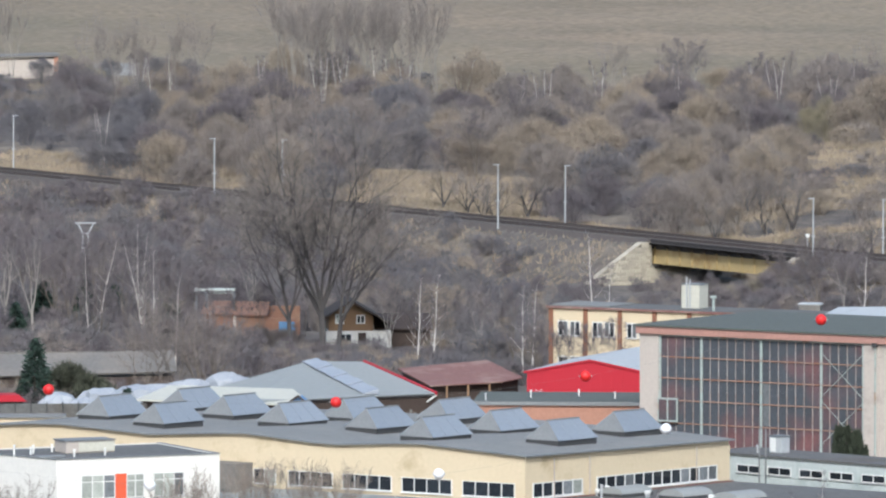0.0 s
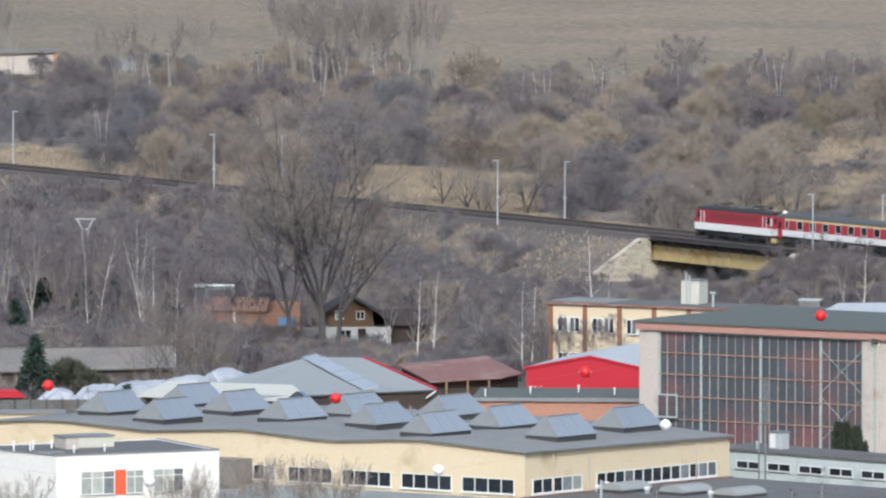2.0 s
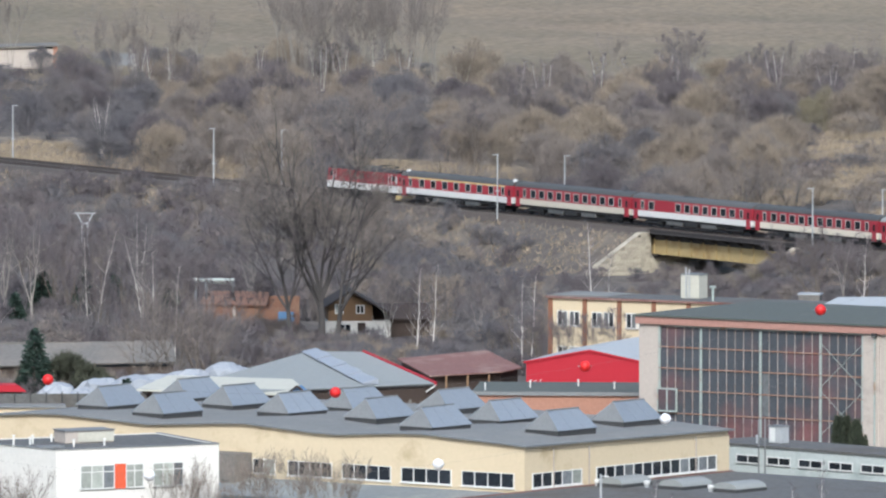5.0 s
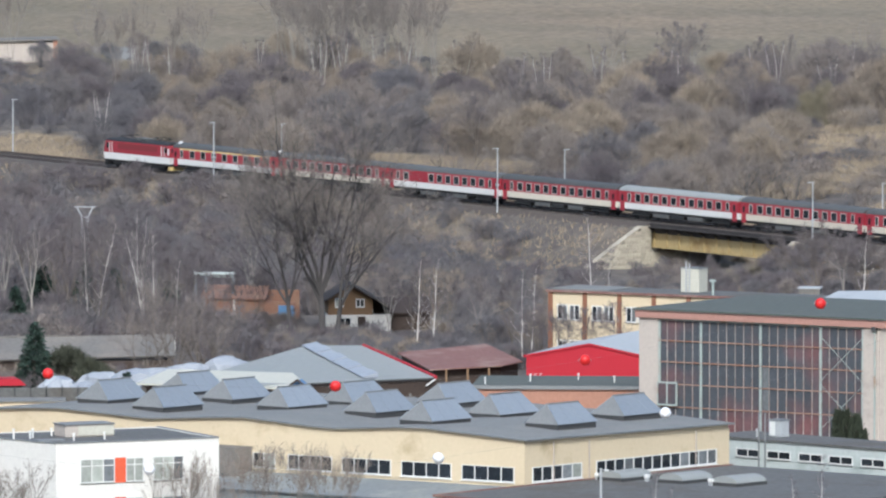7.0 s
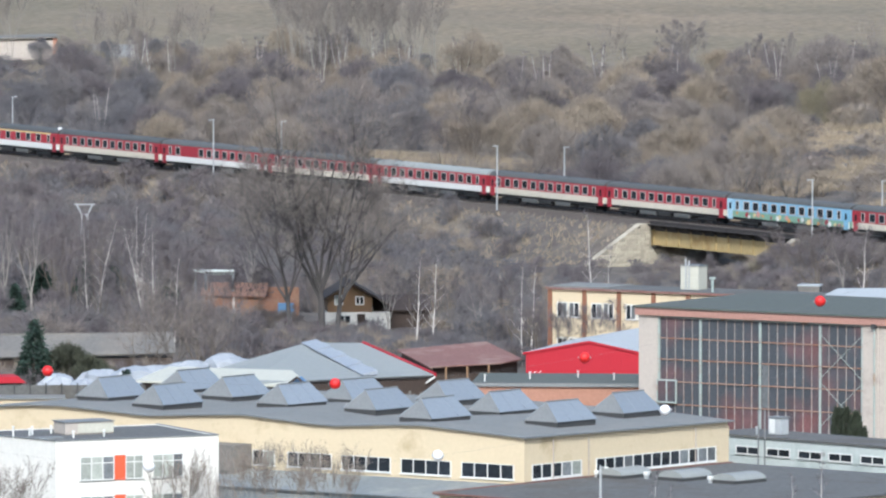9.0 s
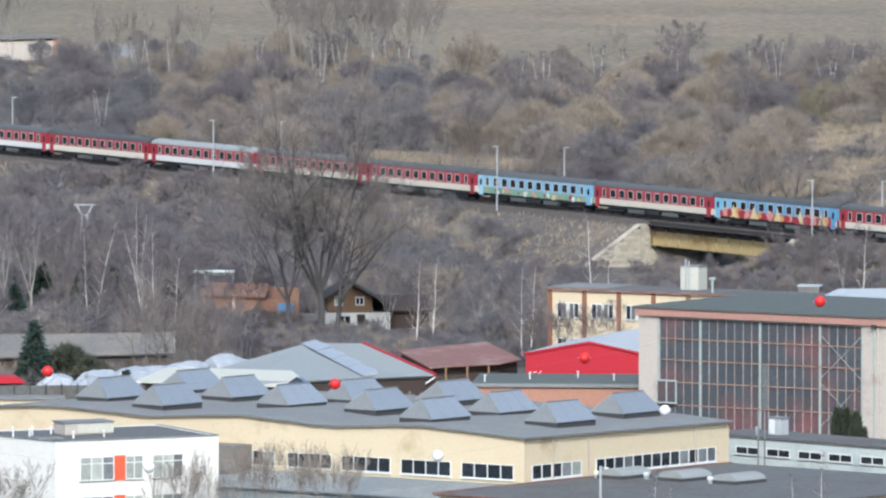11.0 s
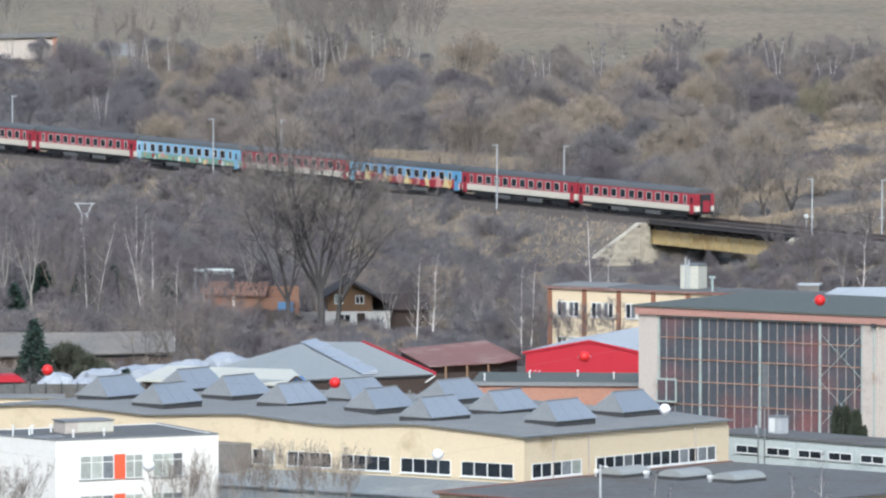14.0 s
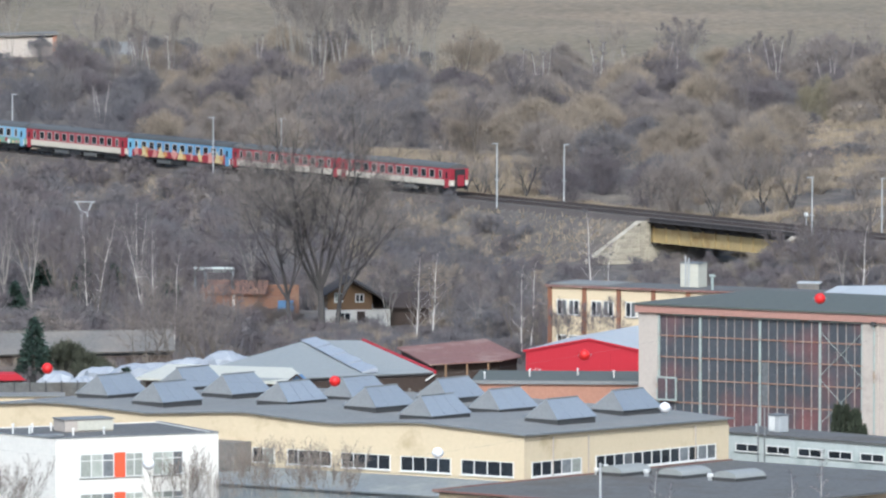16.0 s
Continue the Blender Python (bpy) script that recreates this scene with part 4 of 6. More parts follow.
# ---------------------------------------------------------------- low blocks in the foreground
def build_annex():
    p, q = Vector((26.6, 932.9, 0)), Vector((40.3, 919.0, 0))
    ang = math.degrees(math.atan2(q.y - p.y, q.x - p.x))
    a = thing("pale_blue_annex", pose(p.x, p.y, 0, 0, 0, ang), "long pale blue rendered annex with small windows", "annex")
    W = 30
    part("front_wall", slab(-3, W, 0, 0.35, 0, 4.75), M["paleblue"], a)
    part("roof", slab(-3.1, W, -0.15, 6.1, 4.75, 4.95), M["darkfelt"], a)
    part("back_wall", slab(-3, W, 5.6, 6.0, 0, 4.75), M["paleblue"], a)
    for i, x in enumerate((0.7, 4.6, 8.6, 12.4, 16.4, 20.4)):
        window(a, x, x + 3.0, 3.15, 3.95, 0.0, 2, glass=M["glass"], bar=0.1, sill=True)
    for x in (3.75, 4.55):
        bm = bmesh.new()
        tube(bm, (x, -0.2, 0), (x, -0.2, 7.4), 0.08, 0.08, 8)
        part("flue", bm, M["metaldark"], a)
    box = thing("white_roof_cabinet", a.matrix_world @ pose(2.7, 2.2, 4.95), "white sheet metal cabinet on a flat roof", "cabinet")
    part("body", slab(0, 1.5, 0, 1.2, 0, 1.55, bevel=0.04), M["palesheet"], box)
    part("door", slab(0.15, 0.85, -0.04, 0, 0.12, 1.42), M["whitepaint"], box)
    part("top", slab(-0.08, 1.58, -0.08, 1.28, 1.55, 1.62), M["metaldark"], box)
    for x, y in ((2.2, 1.2), (1.2, 4.5)):
        v = thing("roof_vent_pipe", a.matrix_world @ pose(x, y, 4.95), "short grey ventilation pipe on a flat roof", "vent pipe", "vent pipes on the annex")
        bm = bmesh.new()
        tube(bm, (0, 0, -0.1), (0, 0, 0.6), 0.1, 0.1, 8)
        tube(bm, (0, 0, 0.6), (0, 0, 0.75), 0.18, 0.12, 8)
        part("pipe", bm, M["galv"], v)


def build_dark_roof_block():
    """The low block before the hall's short side, with domed roof lights."""
    p = Vector((2.57, 883.56, 0))
    b = thing("low_workshop", pose(p.x, p.y, 0, 0, 0, 49.4), "low workshop with a dark felt roof and cream walls", "workshop")
    part("roof", slab(0.4, 42, -26, 4.6, 3.3, 3.5), M["darkfelt"], b)
    part("left_wall", slab(0.8, 1.15, -25, 4.4, 0, 3.3), M["cream"], b)
    part("front_wall", slab(1.15, 41.6, -25, -24.6, 0, 3.3), M["cream"], b)
    part("back_wall", slab(1.15, 41.6, 4.0, 4.4, 0, 3.3), M["cream"], b)
    part("edge_board", slab(0.3, 0.4, -26, 4.6, 3.4, 3.55), M["rustroof"], b)
    part("back_flashing", slab(0.4, 42, 4.6, 4.85, 3.35, 3.6), M["rustroof"], b)
    for x, y in ((23.9, 2.4), (25.5, -3.3), (26.3, -8.8)):
        d = thing("domed_roof_light", b.matrix_world @ pose(x, y, 3.5), "weathered grey domed roof light", "roof light", "domed roof lights")
        part("kerb", slab(-2.2, 2.2, -1.4, 1.4, -0.1, 0.3, bevel=0.03), M["curb"], d)
        prof = [(1.4 * math.cos(math.pi * i / 8), 0.3 + 0.6 * math.sin(math.pi * i / 8)) for i in range(9)]
        bm = bmesh.new()
        solid(bm, [(-2.1, y2, z) for y2, z in prof], [(2.1, y2, z) for y2, z in prof])
        part("dome", bm, M["greysheet"], d)
    for x, y in ((22.0, 4.0), (23.6, -0.4), (24.0, -7.4)):
        v = thing("small_roof_cowl", b.matrix_world @ pose(x, y, 3.5), "small square white roof ventilation cowl", "roof cowl", "cowls on the workshop")
        part("stem", slab(-0.15, 0.15, -0.15, 0.15, -0.05, 0.3), M["galv"], v)
        part("cap", slab(-0.22, 0.22, -0.22, 0.22, 0.3, 0.62, bevel=0.05), M["whitepaint"], v)
    lamp = thing("street_lamp", pose(13.6, 868.0, 0), "thin grey lamp post with a small flat head", "street lamp")
    bm = bmesh.new()
    tube(bm, (0, 0, -0.1), (0, 0, 7.5), 0.13, 0.10, 8)
    part("post", bm, M["galv"], lamp)
    part("arm", slab(0, 0.5, -0.04, 0.04, 7.3, 7.38), M["galv"], lamp)
    part("head", slab(0.3, 0.7, -0.12, 0.12, 7.26, 7.38, bevel=0.03), M["whitepaint"], lamp)
    # lean-to before the long front
    lt = thing("lean_to_shed", Matrix.Identity(4), "blue-grey sheet metal lean-to along the factory wall", "lean-to")
    q = [(2.0, -6.5, 2.35), (33.5, -6.5, 2.35), (33.5, -0.02, 3.35), (2.0, -0.02, 3.35)]
    part("roof", solid(bmesh.new(), [hall(a, c, z - 0.12) for a, c, z in q], [hall(a, c, z) for a, c, z in q]), M["bluegrey"], lt)
    q = [(2.2, -6.2), (33.2, -6.2), (33.2, -5.9), (2.2, -5.9)]
    part("wall", solid(bmesh.new(), [hall(a, c, 0) for a, c in q], [hall(a, c, 2.25) for a, c in q]), M["bluegrey"], lt)
    ext = thing("grey_extension", Matrix.Identity(4), "small grey rendered extension with a dark doorway", "extension")
    q = [(29.9, -2.4), (34.6, -2.4), (34.6, -0.02), (29.9, -0.02)]
    part("body", solid(bmesh.new(), [hall(a, c, 0) for a, c in q], [hall(a, c, 5.6) for a, c in q]), M["greywall"], ext)
    q = [(30.6, -2.5), (33.6, -2.5), (33.6, -2.41), (30.6, -2.41)]
    part("door", solid(bmesh.new(), [hall(a, c, 1.2) for a, c in q], [hall(a, c, 3.3) for a, c in q]), M["darkfelt"], ext)


build_factory()
build_skylights()
build_white_office()
build_glass_hall()
build_annex()
build_dark_roof_block()


# ---------------------------------------------------------------- buildings in the middle distance
def plate(bm, pts, thick):
    return solid(bm, [(x, y, z - thick) for x, y, z in pts], pts)


def skirt(pts, z0=0.0, drop=0.1, inset=0.0):
    """Walls down to the ground under a roof's outline."""
    bm = bmesh.new()
    return solid(bm, [(x, y, z0) for x, y, z in pts], [(x, y, z - drop) for x, y, z in pts])


def build_red_hall():
    r = thing("red_hall", pose(8.6, 1036.5, 0, 0, 0, -16), "bright red clad hall with a pale sheet roof", "hall")
    W, D, e, a = 13.4, 19.0, 4.75, 6.05
    gable = [(0, 0), (W, 0), (W, e), (W / 2, a), (0, e)]
    part("front_wall", prism(gable, 0, 0.25), M["red"], r)
    part("back_wall", prism(gable, D - 0.25, D), M["red"], r)
    part("left_wall", slab(0, 0.25, 0.25, D - 0.25, 0, e), M["red"], r)
    part("right_wall", slab(W - 0.25, W, 0.25, D - 0.25, 0, e), M["red"], r)
    for x0, x1, z0, z1 in ((-0.3, W / 2, e - 0.05, a), (W / 2, W + 0.3, a, e - 0.05)):
        bm = prism([(x0, z0), (x1, z1), (x1, z1 + 0.14), (x0, z0 + 0.14)], -0.05, D + 0.2)
        part("roof_slope", bm, M["palesheet"], r)
    part("verge_trim", prism([(-0.3, e - 0.12), (W / 2, a - 0.06), (W / 2, a + 0.16), (-0.3, e + 0.1)], -0.14, -0.05), M["red"], r)
    part("verge_trim", prism([(W / 2, a - 0.06), (W + 0.3, e - 0.12), (W + 0.3, e + 0.1), (W / 2, a + 0.16)], -0.14, -0.05), M["red"], r)
    part("dark_doorway", slab(5.0, 7.0, -0.06, 0, 1.4, 2.55), M["darkfelt"], r)
    for i in range(11):
        x = 0.9 + i * 1.15
        part("cladding_rib", slab(x - 0.03, x + 0.03, -0.03, 0, 0, e + 0.02), M["red"], r)
    rack = thing("white_pipe_rack", pose(8.9, 1034.6, 0, 0, 0, -9), "white bent steel pipe rack beside a red wall", "pipe rack")
    for x in (0, 0.5, 1.0):
        bm = bmesh.new()
        tube(bm, (x, 0, 0), (x, 0, 2.9), 0.035, 0.035, 6)
        tube(bm, (x, 0, 2.9), (x + 0.2, 0.2, 3.1), 0.035, 0.035, 6)
        part("hoop", bm, M["whitepaint"], rack)
    part("rail", slab(-0.1, 1.2, -0.06, 0.0, 2.6, 2.66), M["whitepaint"], rack)


def build_beige_block():
    b = thing("beige_block", pose(11.3, 1073.4, 0, 0, 0, -30.5), "beige rendered two-storey block with brown pilasters", "block")
    W, D, H = 34, 6.5, 8.95
    part("front_wall", slab(0, W, 0, 0.4, 0, H), M["cream"], b)
    part("left_wall", slab(0, 0.4, 0.4, D, 0, H), M["cream"], b)
    part("right_wall", slab(W - 0.4, W, 0.4, D, 0, H), M["cream"], b)
    part("back_wall", slab(0.4, W - 0.4, D - 0.4, D, 0, H), M["cream"], b)
    part("roof", slab(-0.25, W + 0.25, -0.25, D + 0.2, H, H + 0.2), M["darkfelt"], b)
    part("fascia", slab(-0.25, W + 0.25, -0.29, -0.253, H - 0.06, H + 0.18), M["rustroof"], b)
    part("roof_felt", slab(0, 7, 0.4, D - 0.4, H + 0.2, H + 0.32), M["roofing"], b)
    n = 8
    for i in range(n + 1):
        x = 0.22 + (W - 0.5) * i / n
        part("pilaster", slab(x - 0.25, x + 0.25, -0.13, 0, 0, H - 0.02), M["brown"], b)
    for i in range(n):
        x = 0.22 + (W - 0.5) * i / n
        for z in (5.95, 2.2):
            window(b, x + 0.80, x + 2.10, z, z + 1.65, 0.0, 2, glass=(M["glass"], M["glassgrey"]), bar=0.11, sill=True)
            window(b, x + 2.25, x + 3.55, z, z + 1.65, 0.0, 2, glass=(M["glassgrey"], M["glass"]), bar=0.11, sill=True)
    t = thing("white_roof_plant", b.matrix_world @ pose(14.2, 3.2, H + 0.2), "white sheeted plant housing with ladder on a roof", "plant housing")
    part("casing", slab(0, 2.2, 0, 1.9, 0, 2.5, bevel=0.04), M["creamsheet"], t)
    part("corner_post", slab(0.6, 0.75, -0.1, 0, 0, 3.3), M["galv"], t)
    part("corner_post", slab(1.0, 1.15, -0.1, 0, 0, 3.1), M["galv"], t)
    for k in range(7):
        part("rung", slab(0.75, 1.0, -0.08, -0.03, 0.3 + k * 0.38, 0.36 + k * 0.38), M["galv"], t)
    part("lid", slab(-0.08, 2.28, -0.08, 1.98, 2.5, 2.58), M["metaldark"], t)
    v = thing("teal_vent_stack", b.matrix_world @ pose(19.3, 1.0, H + 0.2), "faded teal steel vent stack", "vent stack")
    bm = bmesh.new()
    tube(bm, (0, 0, -0.1), (0, 0, 1.5), 0.14, 0.14, 8)
    part("pipe", bm, M["tealbar"], v)
    part("cap", slab(-0.35, 0.35, -0.15, 0.15, 1.35, 1.6, bevel=0.04), M["tealbar"], v)
    # pale roofs past the block
    p = thing("pale_roof_hall", Matrix.Identity(4), "low hall with a pale bluish sheet roof", "hall")
    pts = [(35.5, 1036, 9.0), (48, 1030, 8.4), (52, 1046, 10.9), (41, 1049, 10.6)]
    part("roof", plate(bmesh.new(), pts, 0.2), M["palesheet"], p)
    part("wall_ring", skirt([(x, y, z - 0.2) for x, y, z in pts], drop=0.004), M["greywall"], p)
    hut = thing("white_hut", pose(38.7, 1100, 0, 0, 0, -10), "small whitish hut among bare bushes", "hut")
    part("body", slab(0, 2.3, 0, 2, 0, 7.4), M["greywall"], hut)
    part("roof", slab(-0.1, 2.4, -0.1, 2.1, 7.4, 7.55), M["palesheet"], hut)


def build_sheds():
    g = thing("grey_roofed_hall", Matrix.Identity(4), "hall with a broad light grey sheet roof and red verge", "hall")
    roof = [(-19.5, 991.0, 5.2), (-0.8, 1002.0, 5.2), (-8.1, 1020.5, 7.0), (-13.6, 1021.0, 7.0), (-22.7, 1007.6, 5.3)]
    part("roof", plate(bmesh.new(), roof, 0.18), M["greysheet"], g)
    part("wall_ring", skirt([(x, y, z - 0.18) for x, y, z in roof], drop=0.004), M["darkwood"], g)
    bm = bmesh.new()
    solid(bm, [(-0.8, 1001.9, 5.0), (-0.55, 1002.1, 5.0), (-7.85, 1020.7, 6.8), (-8.1, 1020.5, 6.8)],
          [(-0.8, 1001.9, 5.34), (-0.55, 1002.1, 5.34), (-7.85, 1020.7, 7.14), (-8.1, 1020.5, 7.14)])
    part("verge_board", bm, M["red"], g)
    # translucent sheets in a strip down the slope
    a0, a1 = Vector((-13.5, 1020.7, 7.02)), Vector((-7.1, 1000.3, 5.26))
    run = (a1 - a0) / 8
    side = Vector((0.93, 0.3, 0.0)).normalized() * 0.8
    for i in range(8):
        p, q = a0 + run * (i + 0.04), a0 + run * (i + 0.96)
        lift = Vector((0, 0, 0.16 + 0.05 * (i % 2)))
        base = [p - side, q - side, q + side, p + side]
        part("roof_light_sheet", solid(bmesh.new(), base, [base[0] + lift * 0.3, base[1] + lift * 0.3, base[2] + lift * 2.2, base[3] + lift * 2.2]), M["tarp"], g, "white translucent roof sheet")
    bm = bmesh.new()
    tube(bm, (-14.5, 993.7, 5.05), (-0.8, 1001.8, 5.05), 0.1, 0.1, 6)
    part("gutter", bm, M["curb"], g)
    bm = bmesh.new()
    tube(bm, (-0.7, 1001.7, 5.0), (-1.6, 1001.2, 4.4), 0.08, 0.08, 6)
    part("downpipe", bm, M["whitepaint"], g)
    # cream sheet roof
    c = thing("cream_roofed_shed", Matrix.Identity(4), "low shed with a cream sheet roof and dark gable", "shed")
    pts = [(-30.2, 996.0, 5.05), (-12.9, 990.0, 4.95), (-14.8, 1000.5, 5.75), (-27.2, 1005.5, 5.75)]
    part("roof", plate(bmesh.new(), pts, 0.16), M["creamsheet"], c)
    part("wall_ring", skirt([(-29.6, 996.6, 4.9), (-13.5, 991, 4.8), (-15.2, 1000, 5.5), (-27, 1005, 5.5)], drop=0.05), M["darkwood"], c)
    part("dark_gable", solid(bmesh.new(), [(-15.6, 990.6, 4.6), (-12.8, 989.6, 4.6), (-14.2, 990.1, 5.75)], [(-15.2, 993, 4.6), (-12.4, 992, 4.6), (-13.8, 992.5, 5.75)]), M["blue"], c)
    for p, q in (((-15.9, 990.3, 4.6), (-14.2, 989.8, 5.85)), ((-12.5, 989.2, 4.6), (-14.2, 989.8, 5.85))):
        part("barge_board", tube(bmesh.new(), p, q, 0.12, 0.12, 4), M["darkwood"], c)
    # rusty-roofed open shed
    r = thing("rusty_roofed_shed", Matrix.Identity(4), "long dark timber shed with a rusty red sheet roof", "shed")
    pts = [(-1.3, 1041.0, 3.05), (6.2, 1044.0, 3.25), (8.3, 1049.0, 3.3), (4.6, 1056.0, 4.6), (-4.7, 1052.0, 4.0)]
    part("roof", plate(bmesh.new(), pts, 0.14), M["rustroof"], r)
    part("wall_ring", skirt([(-0.9, 1042, 3.0), (6.0, 1045, 3.1), (7.8, 1049, 3.1), (4.4, 1055, 4.3), (-4.2, 1051.5, 3.8)], drop=0.05), M["darkwood"], r)
    for x, y in ((0.4, 1041.3), (2.6, 1042.2), (4.8, 1043.1)):
        part("post", slab(x - 0.1, x + 0.1, y - 0.1, y + 0.1, 0, 3.0), M["brownwall"], r)
    # terracotta block with a flat green-grey roof
    t = thing("terracotta_block", pose(3.0, 985.5, 0, 0, 0, -4), "low terracotta rendered block with flat green-grey roof", "block")
    part("front_wall", slab(0, 17, 0, 0.4, 0, 5.35), M["terracotta"], t)
    part("left_wall", slab(0, 0.4, 0.4, 13, 0, 5.3), M["terracotta"], t)
    part("roof", slab(-0.2, 17, -0.2, 13.5, 5.35, 5.6), M["greenfelt"], t)
    part("rim", slab(-0.25, 17, -0.26, -0.2, 5.3, 5.66), M["metaldark"], t)
    for x, y in ((5.2, 6.0), (9.8, 8.0), (1.0, 2.5), (13.5, 5.0)):
        v = thing("roof_vent_pipe", t.matrix_world @ pose(x, y, 5.6), "short white ventilation pipe on a flat roof", "vent pipe", "vent pipes on the terracotta block")
        bm = bmesh.new()
        tube(bm, (0, 0, -0.1), (0, 0, 0.6), 0.07, 0.07, 8)
        part("pipe", bm, M["whitepaint"], v)
        part("cap", slab(-0.11, 0.11, -0.11, 0.11, 0.6, 0.68), M["whitepaint"], v)
    # white sheet lying folded between the roofs
    rnd = random.Random(4)
    for x, y, rx, ry, h in ((-29.8, 1020, 4.6, 2.5, 4.7), (-25.8, 1026, 4.0, 2.4, 4.8), (-21.6, 1027, 4.2, 2.4, 5.3), (-18.3, 1022, 3.0, 2.2, 4.7), (-34.4, 1022, 3.6, 2, 4.2), (-39.0, 1024, 3.2, 1.6, 3.6), (-36.2, 1014, 2.2, 1.6, 3.9), (-32.6, 1012, 2.4, 1.6, 4.2)):
        bm = bmesh.new()
        bmesh.ops.create_icosphere(bm, subdivisions=4, radius=1)
        seed = Vector((rnd.uniform(0, 40), rnd.uniform(0, 40), 0))
        for v in bm.verts:
            k = 1 + 0.42 * noise.noise(v.co * 1.7 + seed) + 0.2 * noise.noise(v.co * 4.5 + seed) + 0.12 * noise.noise(v.co * 9 + seed)
            v.co = Vector((v.co.x * rx * k, v.co.y * ry * k, max(-0.02, v.co.z) * h * (0.75 + 0.25 * k)))
        me = mesh_of(bm, M["tarp"], "plastic_sheet")
        ob = new("plastic_sheet", me)
        ob.matrix_world = pose(x, y, 0)
        tagged(ob, "crumpled white plastic sheet draped between low sheds", "plastic sheet", "white plastic sheets")
    # long grey shed
    s = thing("long_grey_shed", pose(-52, 1058, 0, 0, 0, 5), "long low shed with weathered grey board roof", "shed")
    part("roof", solid(bmesh.new(), [(0, -3.5, 2.75), (24, -3.5, 3.2), (24, 2, 5.0), (0, 2, 4.6)], [(0, -3.6, 2.9), (24, -3.6, 3.35), (24, 2, 5.2), (0, 2, 4.8)]), M["greywall"], s)
    part("wall", slab(0.3, 23.7, -3.1, 1.8, 0, 2.8), M["darkwood"], s)
    part("ridge_board", slab(0, 24, 1.9, 2.1, 4.5, 5.1), M["greywall"], s)
    # red roofed kiosk and the rear parapet of the hall
    k = thing("red_roofed_kiosk", pose(-44.5, 1000, 0, 0, 0, 10), "small kiosk with a bright red roof", "kiosk")
    part("body", slab(0, 3, 0, 2.5, 0, 4.5), M["darkwood"], k)
    part("roof", prism([(-0.3, 4.5), (3.4, 4.5), (2.6, 5.15), (0.3, 5.15)], -0.3, 2.8), M["red"], k)
    w = thing("rear_wing", pose(-50, 959, 0, 0, 0, 3), "low cream rear wing with a dark weathered parapet", "factory wing")
    part("wall", slab(0, 14, 0, 0.4, 0, 6.05), M["cream"], w)
    part("roof", slab(-0.2, 14.3, -0.2, 3.8, 6.05, 6.2), M["roofing"], w)
    part("parapet", slab(0, 22, 3.8, 4.1, 0, 7.1), M["darkfelt"], w, "dark weathered sheet parapet")
    for i in range(15):
        part("upright", tube(bmesh.new(), (0.5 + i * 1.5, 3.72, 6.2), (0.5 + i * 1.5, 3.72, 7.3), 0.06, 0.06, 5), M["curb"], w)
    # pale fence and stacked frames between the sheds
    f = thing("pale_fence", Matrix.Identity(4), "pale weathered board fence between sheds", "fence")
    for i in range(26):
        x = -7.6 + i * 0.36
        y = 985.5 + i * 0.05
        part("board", slab(x, x + 0.28, y, y + 0.05, 0, 4.55 + 0.25 * math.sin(i * 1.7)), M["greywall"], f)
    part("rail", slab(-7.7, 1.9, 985.3, 985.42, 4.2, 4.32), M["darkwood"], f)


